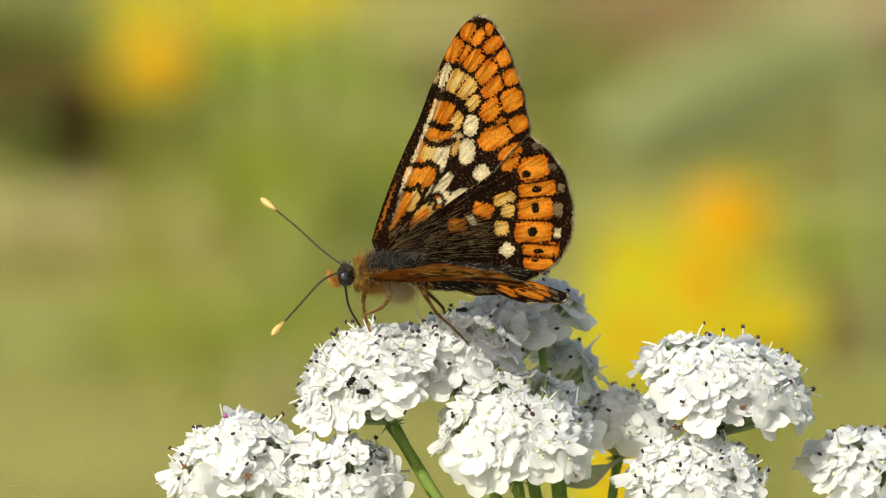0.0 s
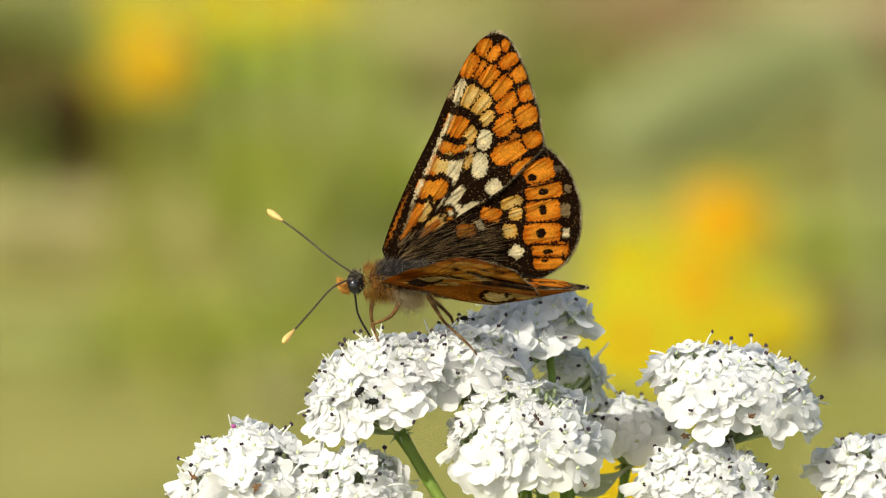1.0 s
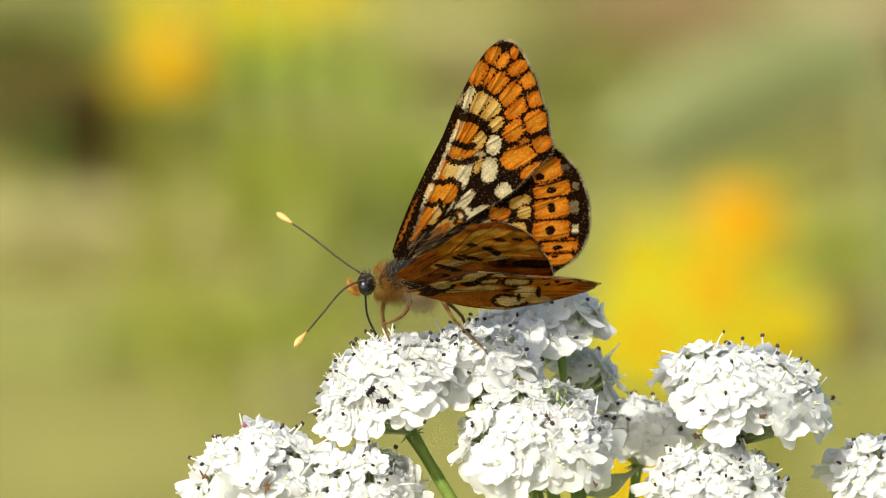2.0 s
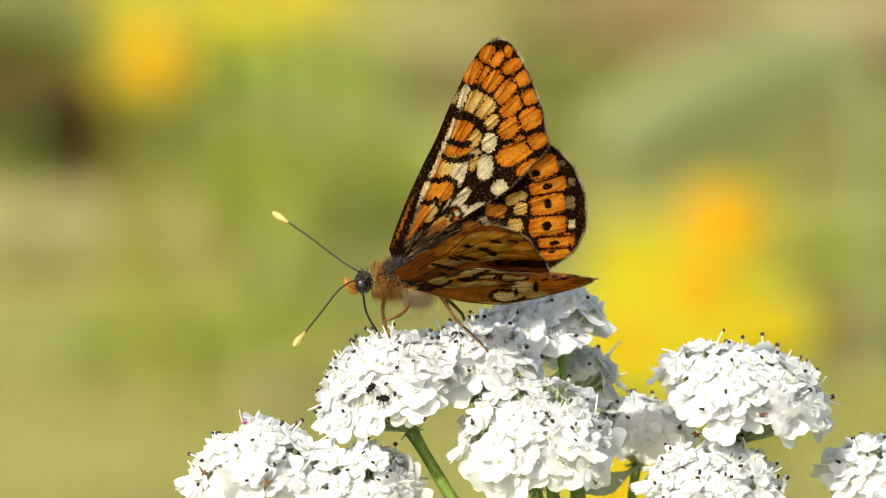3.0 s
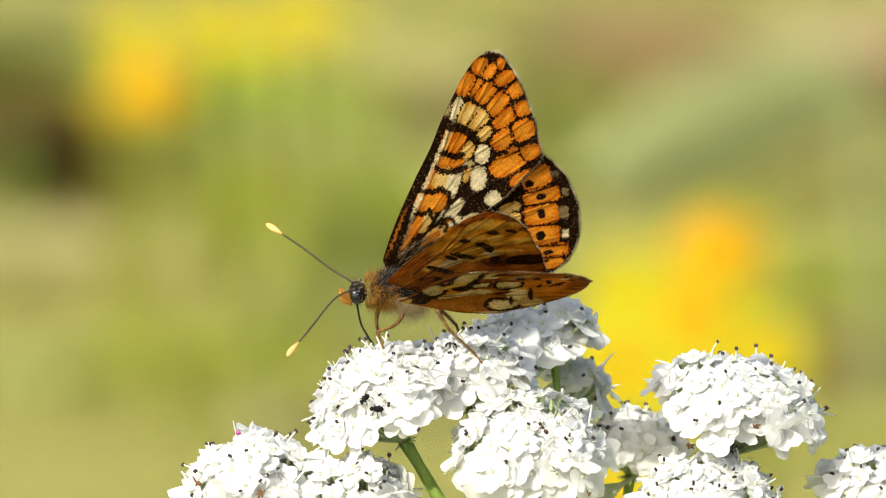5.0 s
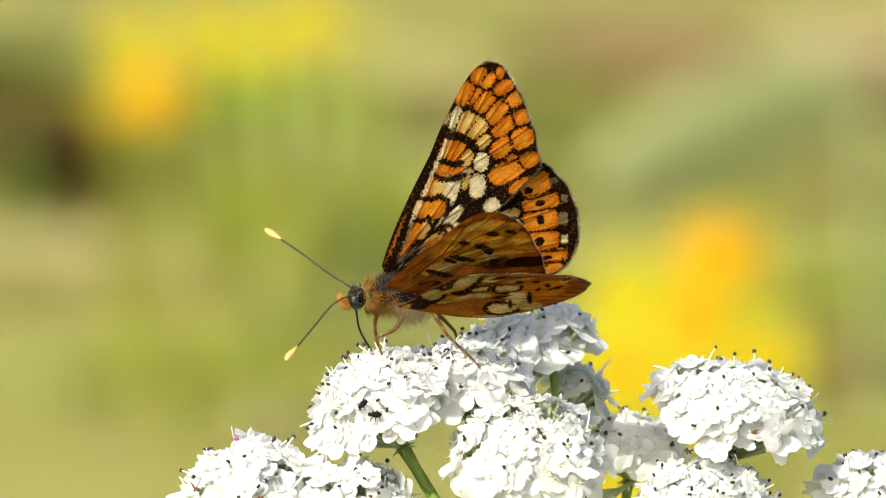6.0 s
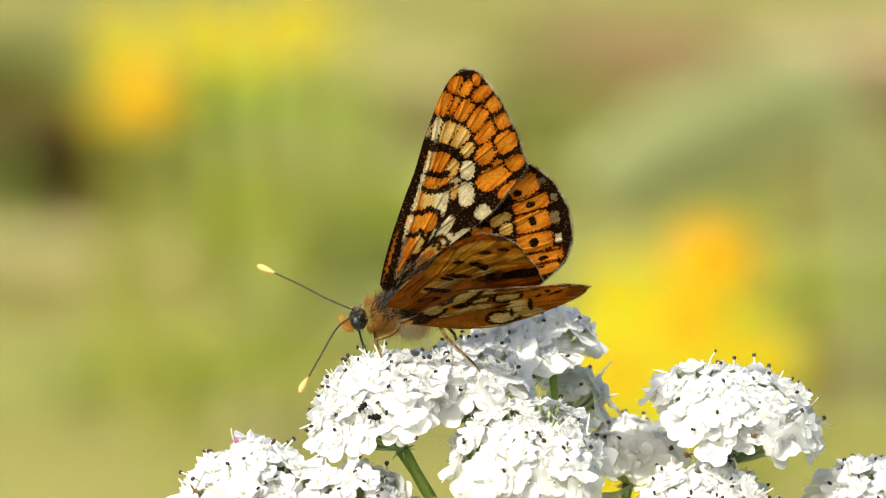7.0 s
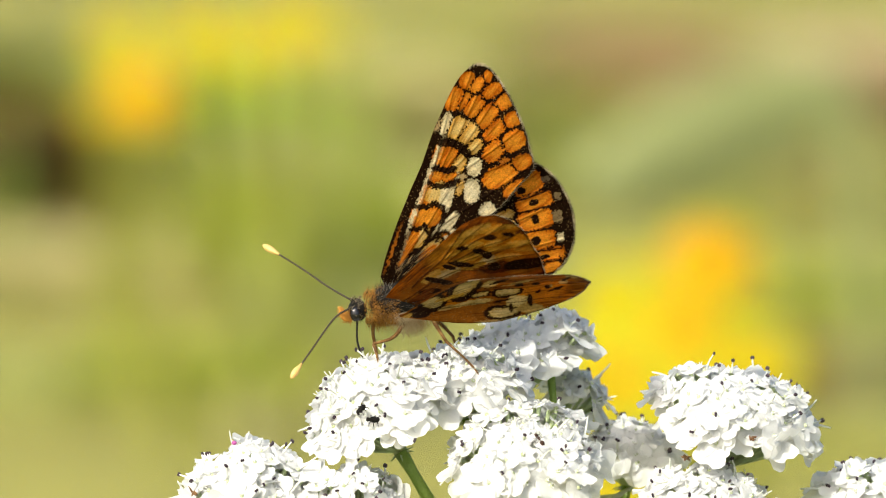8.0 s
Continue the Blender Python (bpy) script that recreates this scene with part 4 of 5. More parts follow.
def wing(name, rim, center, upper, under, bars, base_up, base_under, veins, mirror, parent, droop, label):
    """A thin wing of two faces with raised veins; mirror swaps the sides, droop hangs the inner edge down."""
    line = bend([(x, y, 0) for x, y in rim] + [(*rim[0], 0)], 540)[:-1]
    n, rings = len(line), 140
    c = Vector((*center, 0))
    flat = np.array([[(c.x + (p.x - c.x) * r), (c.y + (p.y - c.y) * r)] for r in [(i / rings) ** 0.8 for i in range(rings + 1)] for p in line])
    depth = np.repeat([1 - (i / rings) ** 0.8 for i in range(rings + 1)], n) * 150
    far = np.hypot(flat[:, 0], flat[:, 1])
    fringe = np.clip((5.0 - depth) / 3.0, 0, 1) * np.clip((far - 60) / 60, 0, 1)
    if name == "forewing":
        fringe = fringe * np.clip((flat[:, 0] - 0.40 * flat[:, 1]) / 8, 0, 1)
    relief = np.zeros(len(flat))
    for x0, y0, x1, y1, w in veins:
        dx, dy = x1 - x0, y1 - y0
        t = np.clip(((flat[:, 0] - x0) * dx + (flat[:, 1] - y0) * dy) / (dx * dx + dy * dy), 0, 1)
        d = np.hypot(flat[:, 0] - x0 - t * dx, flat[:, 1] - y0 - t * dy)
        relief = np.maximum(relief, np.exp(-(d / 2.2) ** 2))
    wave = np.array([noise.noise(Vector((p[0] * 0.012, p[1] * 0.012, 1.0))) for p in flat])
    sgn = -1.0 if mirror else 1.0
    lift = 5.0 * wave + 7.0 * np.sin(np.clip(far / 420, 0, 1) * math.pi)
    out, low = flat[:, 1].copy(), np.zeros(len(flat))
    if droop:
        below = np.clip(44 - out, 0, None) * np.tanh(np.clip(flat[:, 0] - 8, 0, None) / 80) * (1 - 0.55 * np.clip((flat[:, 0] - 190) / 120, 0, 1))
        low = below * 0.56
        out = out + below * 0.82
        low = low + 30 * np.clip(1 - flat[:, 0] / 150, 0, 1) ** 1.4
    verts, cols = [], []
    for face, (spots, base) in enumerate(((upper, base_up), (under, base_under))):
        half = 0.45 if face == 0 else -0.45
        h = lift + half + (1.5 if face == 0 else -1.5) * relief * np.clip(depth / 6, 0, 1) - low
        # upper side looks to -y, under side to +y; mirrored wings the other way round
        verts.append(np.stack([flat[:, 0], -sgn * h, out], 1) * TICK)
        edge = fringe if face == 0 else fringe * 0.6
        cols.append(pigment(flat, base, spots, bars if face == 0 else [], veins, edge, paint=PAINT if face == 0 else UNDER, grow=(1.16 if name == "forewing" else 1.06) if face == 0 else 1.35 if name == "forewing" else 1.03, square=2.6 if name == "forewing" or face else 4.0, washes=0 if face == 0 else 5 if name == "forewing" else 4))
    verts = np.concatenate(verts)
    m = len(flat)
    faces = []
    for i in range(rings):
        for j in range(n):
            k = (j + 1) % n
            a, b, d, e = i * n + j, i * n + k, (i + 1) * n + k, (i + 1) * n + j
            faces.append((a, b, d, e) if mirror else (a, e, d, b))
            faces.append((m + a, m + e, m + d, m + b) if mirror else (m + a, m + b, m + d, m + e))
    o = rings * n
    for j in range(n):
        k = (j + 1) % n
        faces.append((o + j, o + k, m + o + k, m + o + j))
    ob = link(name, verts, faces, WING, parent, label)
    att = ob.data.color_attributes.new("pigment", "FLOAT_COLOR", "POINT")
    rgba = np.ones((2 * m, 4), dtype=np.float32)
    rgba[:, :3] = np.concatenate(cols)
    att.data.foreach_set("color", rgba.ravel())
    # the fringe of hair scales along the outer margin
    rng = random.Random(len(name))
    s = Shape()
    for j in range(n):
        p = Vector(verts[o + j])
        if math.hypot(*flat[o + j]) < 190 or (name == "forewing" and flat[o + j][0] < 0.42 * flat[o + j][1]):
            continue
        d = Vector((flat[o + j][0] - c.x, 0, flat[o + j][1] - c.y)).normalized()
        for q in range(3):
            e = (d + Vector((rng.gauss(0, 0.25), rng.gauss(0, 0.15), rng.gauss(0, 0.25)))).normalized()
            pale = (j // 9 + q) % 5 < 3
            s.hair(p - d * 2 * TICK + Vector((rng.gauss(0, 1), 0, rng.gauss(0, 1))) * TICK, p + e * rng.uniform(2, 5.5) * TICK, 0.45 * TICK, 1 if pale else 0)
    s.make("fringe", [FUR_DARK, FUR_PALE], ob)
    if name == "hindwing" and not mirror:
        s = Shape()
        for q in range(1700):
            x, y = rng.uniform(15, 190), rng.gauss(28, 22)
            y = max(-5, min(y, 25 + x * 0.55))
            a = math.atan2(y, x) + rng.gauss(0, 0.12)
            r = rng.uniform(14, 40)
            h = -sgn * (9 + rng.uniform(0, 4))
            s.hair(Vector((x, h, y)) * TICK, Vector((x + r * math.cos(a), h - sgn * rng.uniform(0, 5), y + r * math.sin(a) * 0.8)) * TICK, 0.3 * TICK, 0 if rng.random() < 0.68 else 1)
        s.make("wing_hair", [FUR_DARK, FUR_BROWN], ob, "long brown hair at the base of the wing")
    return ob


def ticks(*p):
    return Vector(p) * TICK


def butterfly():
    root = new("butterfly")
    tagged(root, "orange, cream and black chequered butterfly feeding on white flowers", "butterfly")
    for mirror in (False, True):
        side = ("far", "near")[mirror]
        WINGS[side + "_hind"] = wing("hindwing", HIND_RIM, (210, 80), HIND_INNER + HIND_BAND, HIND_WASH + HIND_CELLS + HIND_TAIL + HIND_DOTS, HIND_BARS, INK, (0.29, 0.085, 0.006), HIND_VEINS, mirror, root, mirror,
                                     "chequered hindwing with an orange band of black dots")
        WINGS[side + "_fore"] = wing("forewing", FORE_RIM, (150, 230), FORE_EDGE + FORE_OUTER + FORE_PALE + FORE_CELL + FORE_LOW, FORE_WASH + FORE_PALE_UNDER + FORE_DARK_UNDER, FORE_BARS + FORE_ARCS, INK, (0.35, 0.088, 0.004), FORE_VEINS, mirror, root, False,
                                     "orange and cream chequered forewing")
    rng = random.Random(5)
    # thorax, abdomen and head
    s = Shape()
    s.tube(bend([ticks(-36, 0, -30), ticks(-15, 0, -25), ticks(15, 0, -20), ticks(45, 0, -26), ticks(66, 0, -32)], 12), [v * TICK for v in (10, 20, 27, 31, 33, 33, 32, 30, 26, 22, 18, 14)], 16)
    s.make("thorax", CHITIN, root)
    s = Shape()
    n = 48
    path = bend([ticks(52, 0, -28), ticks(110, 0, -32), ticks(190, 0, -34), ticks(268, 0, -30)], n)
    s.tube(path, [TICK * (17 + 9 * math.sin(math.pi * (i / (n - 1)) ** 0.7) - 12 * (i / (n - 1)) ** 4 + 1.2 * math.sin(i * 6.283 / 6)) for i in range(n)], 16)
    s.make("abdomen", CHITIN, root, "black abdomen with pale rings")
    s = Shape()
    for i in range(6, n - 2, 6):
        s.tube([path[i], path[i] + (path[i + 1] - path[i]) * 1.2], [TICK * (18.5 + 9 * math.sin(math.pi * (i / (n - 1)) ** 0.7) - 12 * (i / (n - 1)) ** 4)] * 2, 16, caps=False)
    for i in range(2600):
        k = rng.randrange(2, n - 2)
        a = rng.uniform(0, 6.28)
        d = Vector((0, math.cos(a), math.sin(a)))
        r = TICK * (17 + 9 * math.sin(math.pi * (k / (n - 1)) ** 0.7) - 12 * (k / (n - 1)) ** 4)
        p = path[k] + d * r
        s.hair(p, p + (d * 0.5 + Vector((1, 0, 0))) * rng.uniform(5, 12) * TICK, 0.5 * TICK, 1 if rng.random() < 0.12 else 0)
    s.make("abdomen_hair", [FUR_DARK, FUR_PALE], root)
    s = Shape()
    s.blob(ticks(-60, 0, -30), 17 * TICK, 18 * TICK, 20 * TICK, 10, 16)
    head = s.make("head", CHITIN, root)
    for k in (-1, 1):
        s = Shape()
        s.blob(ticks(-63, k * 13, -36), 11 * TICK, 8 * TICK, 14 * TICK, 10, 16)
        s.make("eye", EYE, head, "dark grey glossy compound eye")
    # palps: rusty brushes before the face
    for k in (-1, 1):
        s = Shape()
        s.tube(bend([ticks(-72, k * 7, -48), ticks(-86, k * 9, -42), ticks(-92, k * 9, -22)], 6), [4 * TICK, 4 * TICK, 4 * TICK, 3.5 * TICK, 2.5 * TICK, 1 * TICK], 8)
        for i in range(300):
            u = rng.random()
            p = ticks(-71 - 17 * u, k * 8 + rng.gauss(0, 3), rng.gauss(-43 + 12 * u * u, 6 - 3 * u))
            s.hair(p, p + ticks(rng.uniform(-14, 0), rng.gauss(0, 5), rng.uniform(-6, 14)), 0.4 * TICK)
        s.make("palp", FUR_RUST, head, "rusty hairy palp")
    # fur by zone: rust on the collar, dark above, pale below
    for name, mat, count, zone in (("collar_fur", FUR_RUST, 1000, 0), ("neck_fur", FUR_DARK, 700, 0), ("back_fur", FUR_DARK, 3200, 1), ("breast_fur", FUR_PALE, 2200, 2), ("shoulder_fur", FUR_RUST, 900, 3), ("side_fur", FUR_DARK, 1500, 6), ("side_speckle", FUR_GREY, 420, 6), ("back_speckle", FUR_GREY, 260, 1), ("head_fur", FUR_DARK, 500, 4), ("face_fur", FUR_PALE, 160, 4), ("flank_fur", FUR_RUST, 130, 5)):
        s = Shape()
        for i in range(count):
            a = rng.uniform(0, 6.28)
            if zone == 0:
                x, r = rng.uniform(-48, -12), 25
            elif zone == 1:
                x, r, a = rng.uniform(-20, 75), 31, rng.uniform(0.3, 2.84)
            elif zone == 2:
                x, r, a = rng.gauss(28, 13), 29, rng.uniform(3.6, 6.1)
            elif zone == 3:
                x, r, a = rng.uniform(-34, 12), 30, rng.uniform(2.9, 4.7)
            elif zone == 5:
                x, r, a = rng.uniform(20, 90), 30, rng.uniform(3.8, 5.0)
            elif zone == 6:
                x, r, a = rng.uniform(-26, 80), 30, rng.uniform(1.6, 4.1)
            else:
                x, r = rng.uniform(-72, -52), 19
            d = Vector((0, math.cos(a), math.sin(a)))
            p = ticks(x, 0, -28) + d * r * TICK * rng.uniform(0.85, 1)
            if zone in (2, 5):
                tip = p + (d * rng.uniform(0.6, 1.1) + Vector((rng.gauss(0.3, 0.35), rng.gauss(0, 0.3), rng.gauss(-0.2, 0.3)))) * rng.uniform(12, 32) * TICK
            else:
                tip = p + (d * rng.uniform(0.5, 1.1) + Vector((rng.uniform(-0.2, 0.7), rng.gauss(0, 0.25), rng.gauss(0, 0.25)))) * rng.uniform(8, 24) * TICK * (0.5 if zone == 4 else 1)
            s.hair(p, tip, 0.3 * TICK)
        s.make(name, mat, head if zone == 4 else root)
    # antennae
    for name, pts in (("far", [(-66, 8, -14), (-108, 30, 14), (-162, 62, 56), (-224, 100, 99)]), ("near", [(-70, -12, -24), (-102, -40, -42), (-142, -90, -90), (-186, -130, -143)])):
        origin = ticks(*pts[0])
        path = bend([ticks(*p) - origin for p in pts], 121)
        s = Shape()
        for i in range(0, 102, 3):
            s.tube(path[i:i + 3], [TICK * v for v in (1.6, 2.0, 1.7)], 7)
            s.tube(path[i + 2:i + 4], [TICK * 1.5] * 2, 7, 1)
        an = s.make("antenna", [ANTENNA, ANTENNA_RING], root, "thin ringed antenna with a pale club")
        an.location = origin
        s = Shape()
        s.tube(path[100::3] , [v * TICK for v in (2, 3.2, 4.8, 6.0, 6.3, 5.2, 1.4)], 9)
        s.make("club", CLUB, an, "cream-yellow antenna club")
        ANTENNAE[name] = (an, origin)
    s = Shape()
    start = ticks(-62, -3, -50)
    s.tube([p - start for p in bend([start, ticks(-56, -6, -85), ticks(-40, -10, -115), ticks(-22, -12, -142)], 16)], [1.9 * TICK] * 12 + [1.5 * TICK] * 4, 7)
    tongue = s.make("proboscis", CHITIN, root, "thin dark proboscis reaching into a floret")
    tongue.location = start
    ANTENNAE["tongue"] = (tongue, start)
    # legs: femur, shin and foot of each, with spines
    for name, pts in (("front", [(24, -14, -54), (4, -26, -84), (-30, -40, -97), (-14, -46, -146), (-22, -50, -160), (-34, -54, -172)]),
                      ("middle", [(72, -12, -52), (86, -20, -78), (98, -26, -98), (140, -34, -140), (155, -38, -162), (168, -40, -182)]),
                      ("front", [(-26, 14, -52), (-31, 20, -76), (-29, 30, -98), (-16, 44, -146), (2, 54, -160), (-8, 56, -170)]),
                      ("middle", [(70, 14, -52), (92, 40, -70), (110, 50, -90), (130, 60, -150), (140, 62, -160), (150, 64, -170)])):
        s = Shape()
        path = [ticks(*p) for p in pts]
        s.tube(bend(path[:3], 8), [v * TICK for v in (4, 4.2, 4.0, 3.6, 3.2, 3, 2.8, 3.0)], 8)
        s.tube(bend(path[2:], 14), [v * TICK for v in (3.0, 2.3, 2.1, 2.1, 2.0, 2.0, 1.9, 1.8, 1.9, 1.6, 1.7, 1.4, 1.3, 0.8)], 7)
        for i in range(60):
            t = rng.random() * (len(path) - 1)
            k = int(t)
            p = path[k] + (path[k + 1] - path[k]) * (t - k)
            s.hair(p, p + ticks(rng.gauss(0, 4), rng.gauss(0, 4), rng.gauss(-3, 4)), 0.5 * TICK)
        LEGS.append(s.make("leg", LEG, root, "thin rusty brown jointed leg"))
    return root


WINGS, ANTENNAE, LEGS = {}, {}, []
BUTTERFLY = butterfly()


# ---- small insects ----
def beetle(at, size, label, seed):
    rng = random.Random(seed)
    root = new("beetle")
    root.location = at
    s = Shape()
    s.blob((0, 0, size * 0.55), size, size * 0.62, size * 0.5, 8, 12)
    body = s.make("wing_case", CHITIN, root)
    s = Shape()
    s.blob((-size * 1.15, 0, size * 0.5), size * 0.4, size * 0.42, size * 0.35, 6, 10)
    s.make("head", CHITIN, root)
    for k in range(6):
        s = Shape()
        y = -1 if k < 3 else 1
        x = (k % 3 - 1) * 0.6 * size
        s.tube([(x, y * size * 0.4, size * 0.45), (x * 1.3, y * size * 0.95, size * 0.55), (x * 1.5, y * size * 1.2, 0)], [size * 0.09, size * 0.08, size * 0.04], 5)
        s.make("leg", CHITIN, root)
    return tagged(root, label, "beetle")


BEETLE = beetle(place(28, -162, -20), 9 * TICK, "tiny black beetle crawling on white petals", 1)
still = beetle(place(-126, -248, -148), 9 * TICK, "tiny black beetle sitting among white petals", 2)
still.matrix_basis = Matrix.Translation(still.location) @ pose(0, 0, 0, 20, -30, 40)
still = beetle(place(-104, -268, -148), 10 * TICK, "tiny black beetle lying on its side on white petals", 3)
still.matrix_basis = Matrix.Translation(still.location) @ pose(0, 0, 0, -60, 5, 10)


def ant(at, size):
    """A brown ant: three knots in a row, six legs and two feelers."""
    root = new("ant")
    root.matrix_basis = Matrix.Translation(at) @ pose(0, 0, 0, 62, 52, 0)
    for name, x, r, long in (("head", -1.0, 0.30, 0.34), ("thorax", -0.35, 0.22, 0.42), ("abdomen", 0.55, 0.36, 0.5)):
        s = Shape()
        s.blob((x * size, 0, 0.35 * size), long * size, r * size, r * size, 7, 10)
        s.make(name, ANT, root)
    for k in range(6):
        y, x = (-1 if k < 3 else 1), (k % 3 - 1) * 0.22 - 0.35
        s = Shape()
        s.tube([(x * size, y * 0.15 * size, 0.3 * size), ((x * 1.6 + 0.1) * size, y * 0.6 * size, 0.5 * size), ((x * 2.4 + 0.4) * size, y * 0.95 * size, -0.05 * size)], [0.06 * size, 0.05 * size, 0.03 * size], 5)
        s.make("leg", ANT, root)
    for y in (-1, 1):
        s = Shape()
        s.tube([(-1.25 * size, y * 0.12 * size, 0.45 * size), (-1.5 * size, y * 0.4 * size, 0.6 * size), (-1.85 * size, y * 0.45 * size, 0.45 * size)], 0.03 * size, 5)
        s.make("feeler", ANT, root)
    return tagged(root, "small brown ant climbing over white petals", "ant")


ant(place(184, -299, -192), 11 * TICK)


def small_fly():
    root = new("fly")
    s = Shape()
    s.blob((0, 0, 0), 0.00065, 0.0006, 0.0006, 8, 10)
    s.make("thorax", FLY, root)
    s = Shape()
    s.blob((0.0008, 0, 0.0001), 0.00035, 0.0005, 0.0004, 7, 9)
    s.make("head", FLY, root)
    s = Shape()
    s.tube(bend([(-0.0004, 0, 0), (-0.002, 0, 0.0001), (-0.0036, 0, 0), (-0.0050, 0, -0.0001)], 14), [0.0001 * v for v in (2.2, 2.6, 3, 3.2, 3.3, 3.3, 3.3, 3.3, 3.2, 3.1, 3, 2.6, 1.8, 0.6)], 9)
    s.make("abdomen", FLY_GREY, root, "slender grey-green abdomen")
    for k in (-1, 1):
        s = Shape()
        pts = []
        for i in range(7):
            t = i / 6
            w = 0.0007 * math.sin(math.pi * (0.08 + 0.86 * t))
            p = Vector((0.0001 + 0.0006 * t, k * 0.0026 * t, 0.0003 + 0.0020 * t))
            pts += [p + Vector((-w, 0, 0)), p + Vector((0, 0, 0.0001)), p + Vector((w, 0, 0))]
        s.grid(pts, 7, 3)
        s.make("wing", FLY_GREY, root, "blurred greyish wing")
    for k in (-1, 1):
        for x in (0.0003, -0.0001, -0.0005):
            s = Shape()
            s.tube(bend([(x, k * 0.0003, -0.0004), (x, k * 0.0009, -0.0009), (x - 0.0004, k * 0.0009, -0.0018)], 6), 0.00006, 5)
            s.make("leg", FLY, root)
    return tagged(root, "small slender fly darting through the air", "fly")


FLYING = small_fly()


# slow turns of the antennae and the proboscis: seconds, degrees
SWAY = {"far": [(0.0, 4.0), (0.5, 1.0), (3.5, 0.0), (6.5, 0.0), (7.0, -3.0), (7.5, -1.0), (8.0, 1.0)],
        "near": [(0.0, 3.0), (1.0, 2.0), (3.5, 0.0), (6.5, 2.0), (7.0, -2.0), (7.5, -5.0), (8.0, 0.5)],
        "tongue": [(0.0, 0.0), (1.3, 2.0), (1.5, 17.0), (1.7, 12.0), (2.8, 0.0), (4.7, 0.0), (6.5, 2.0), (7.2, 0.0), (7.4, 8.0), (8.0, 14.0)]}


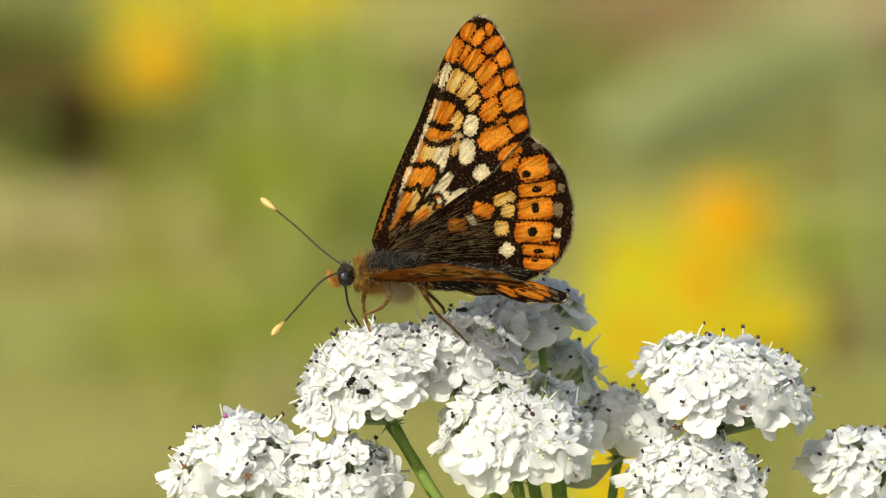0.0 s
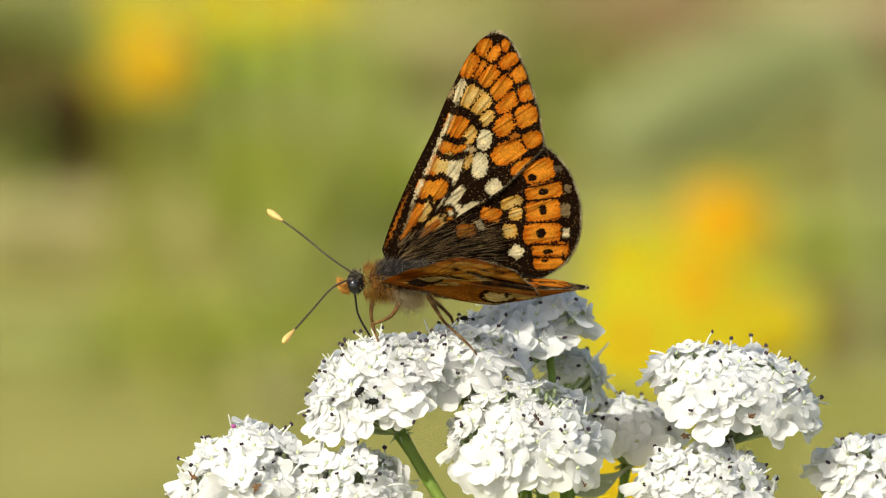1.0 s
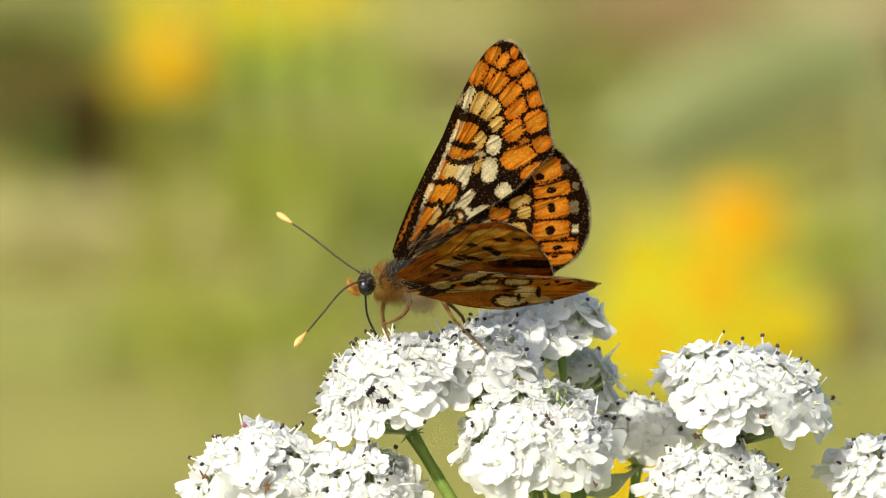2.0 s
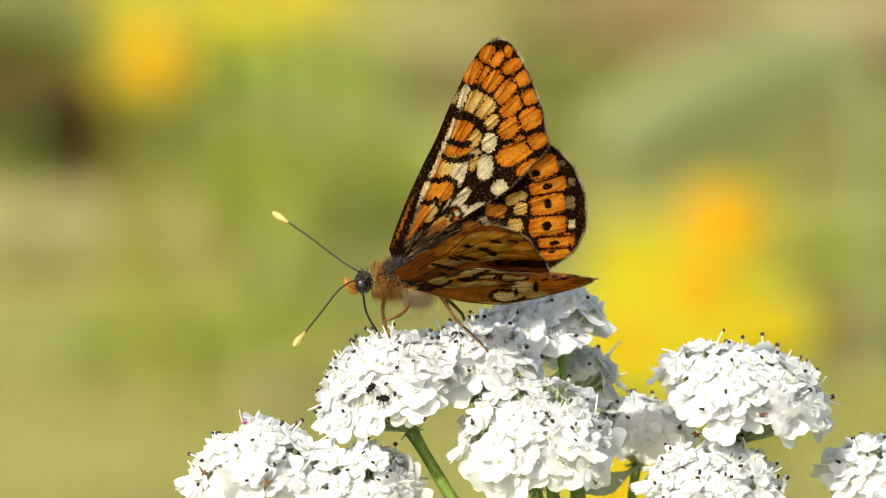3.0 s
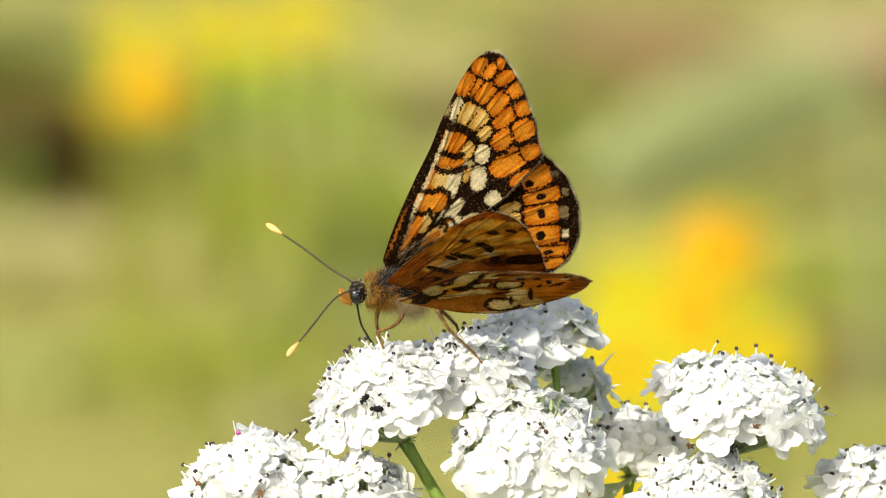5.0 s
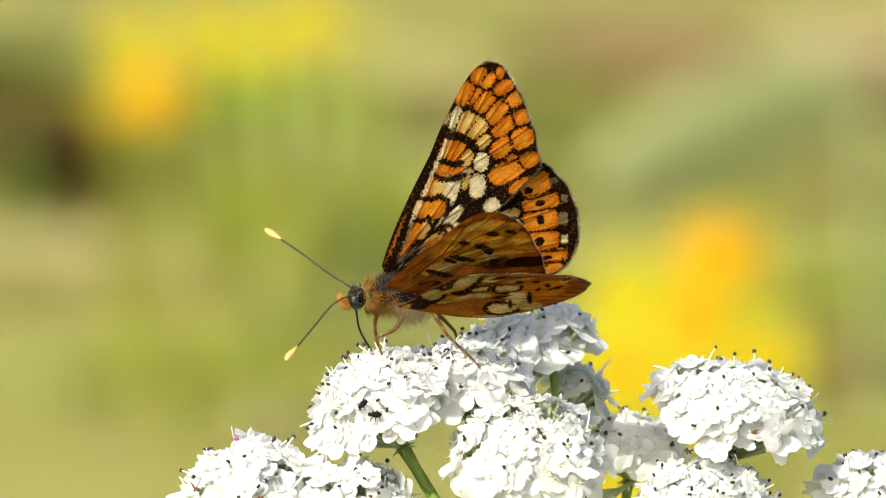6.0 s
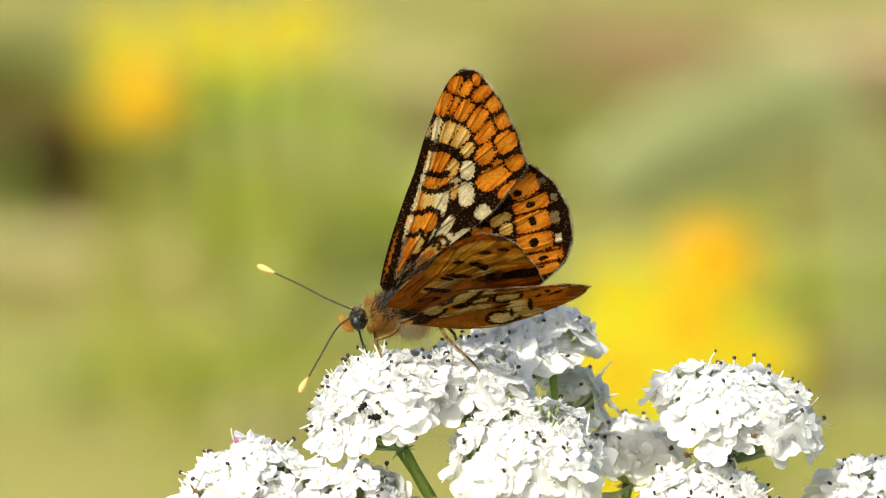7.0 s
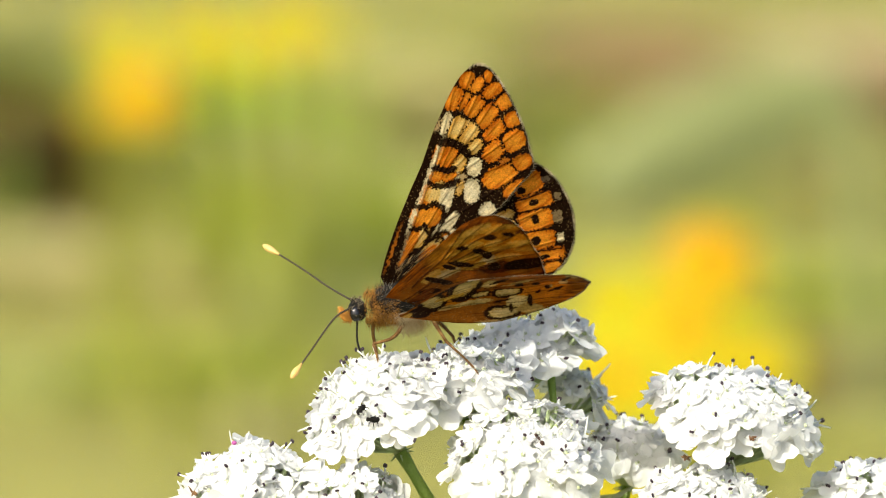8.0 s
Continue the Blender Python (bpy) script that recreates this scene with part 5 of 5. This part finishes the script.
def motions():
    view = Matrix((RIGHT, AWAY, UP)).transposed().to_4x4()
    # seconds, across, up, turn of the body
    body = [(0.0, 15.7, 0.6, 0.3), (0.5, 19.6, -4.8, -0.3), (1.0, 19.3, -2.8, -0.4), (1.5, 19.3, -0.4, -0.2), (3.0, 11.2, 0.5, 1.2), (3.5, 13.4, 3.3, 1.9), (4.0, 13.6, 3.1, 2.1),
            (4.5, 11.3, 0.9, 1.7), (6.0, 12.8, -0.9, 1.7), (6.5, 14.5, -0.3, 1.1), (6.7, 14.5, 0.0, 1.5), (6.9, 13.0, 14.0, 5.0), (7.0, 11.8, 25.0, 8.2), (7.1, 13.0, 16.0, 6.5), (7.2, 14.0, 10.0, 5.2),
            (7.5, 17.1, 6.1, 4.3), (8.0, 14.6, 8.8, 5.1)]
    rows = [(t, Matrix.Translation(place(x - 94, -29 - y)) @ view @ pose(0, 0, 0, 0, -turn, 0)) for t, x, y, turn in body]
    walk(BUTTERFLY, rows)
    still = Matrix.Translation(place(13.4 - 94, -29 - 3.3)) @ view @ pose(0, 0, 0, 0, -1.9, 0)
    for k, leg in enumerate(LEGS):
        # the near front foot is set down anew after seven seconds
        walk(leg, [(t, m.inverted() @ still @ (pose(8 * TICK, 0, -5 * TICK, 0, 5, 0) if k == 0 and t > 7.25 else pose(0, 0, 0))) for t, m in rows])
    far = [(0.0, 0), (0.3, 1), (0.5, 10), (1.0, 9), (1.3, 10), (1.5, 15.6), (3.0, 19.8), (3.5, 24), (4.0, 22), (4.5, 21), (6.0, 25), (6.5, 22), (7.0, 25), (7.5, 20), (8.0, 24)]
    near = [(0.0, 95), (0.4, 95), (0.5, 81.6), (0.6, 82.7), (0.7, 83.4), (0.8, 86), (0.9, 86.8), (1.0, 85), (1.2, 85), (1.3, 85.8), (1.4, 78), (1.5, 78.3), (1.7, 77), (2.8, 79), (3.0, 79),
            (3.2, 76), (3.4, 78), (3.5, 76), (3.8, 76), (4.2, 75), (4.5, 74.3), (4.7, 74), (5.8, 72), (6.0, 72), (6.2, 73.5), (6.5, 73.5), (6.6, 72.7), (6.8, 73.7), (7.0, 76), (7.2, 80), (7.3, 80),
            (7.4, 75), (7.5, 71.5), (7.6, 73), (7.7, 75.5), (7.9, 75), (8.0, 71.5)]
    for name, rows_, gap in (("far", far, 0), ("near", near, 0)):
        if name == "far":
            rows_ = [(t, math.degrees(math.acos(math.cos(radians(a)) / 1.019)) if a > 5 else a) for t, a in rows_]
            walk(WINGS["far_fore"], [(t, pose(0, 0, 0, a, -1.6 if t < 0.4 else -0.6, 0)) for t, a in rows_])
            walk(WINGS["far_hind"], [(t, pose(0, 0, 0, a, -1.6 if t < 0.4 else -5.0 if t < 1.4 else -6.5 if t < 7.2 else -7.5, 0) @ pose(0, 3 * TICK, 0)) for t, a in rows_])
        else:
            walk(WINGS["near_fore"], [(t, pose((0 if a > 90 else -4) * TICK, (0 if a > 90 else 14) * TICK, (-42 if a > 90 else -40 - max(0, a - 78) * 0.4) * TICK, a - (12 if a > 90 else 9.5 - max(0, a - 78) * 0.25), 8 if a > 90 else 12, -4)) for t, a in rows_])
            walk(WINGS["near_hind"], [(t, pose(4 * TICK, (60 if a > 90 else -100) * TICK, (36 if a > 90 else -17 + max(0, a - 76) * 2.4) * TICK, 102 if a > 90 else 86 + (a - 76) * 0.9, 16 if a > 90 else 3.2 + (a - 76) * 0.35, 0) @ pose(0, -3 * TICK, 0)) for t, a in rows_])
    for name in ("far", "near", "tongue"):
        ob, o = ANTENNAE[name]
        walk(ob, [(t, Matrix.Translation(o) @ pose(0, 0, 0, 0, a, 0)) for t, a in SWAY[name]])
    walk(BEETLE, [(t, Matrix.Translation(place(x - 784, 441 - y, -10)) @ pose(0, 0, 0, 0, 10, 60)) for t, x, y in
                  ((0.0, 853, 568), (0.5, 850, 562), (1.0, 840, 566), (1.5, 832, 578), (3.0, 814, 600), (3.5, 812, 600), (4.5, 812, 600), (6.0, 815, 604), (7.0, 840, 640), (8.0, 845, 650))])
    walk(FLYING, [(t, Matrix.Translation(place(x, y, c)) @ pose(0, 0, 0, 0, -56, turn)) for t, x, y, c, turn in
                  ((0.0, -1400, -900, 600, 20), (1.3, -900, -600, 600, 20), (1.4, -480, -345, 600, 20), (1.5, -900, 300, 700, 60), (1.6, -1600, 600, 700, 60), (1.9, -1600, 600, 700, 60), (6.1, -1600, 600, 700, 40), (6.4, -1100, -300, 600, 20),
                   (6.5, -645, 24, 1800, 0), (6.6, 160, 345, 1500, 20), (6.7, -110, 195, 1500, 40), (6.8, -900, 700, 1500, 30), (7.2, -900, 200, 900, 10), (7.3, -185, 5, 900, 10), (7.4, 1000, -500, 900, 10), (8.0, 1600, -800, 900, 10))])


motions()
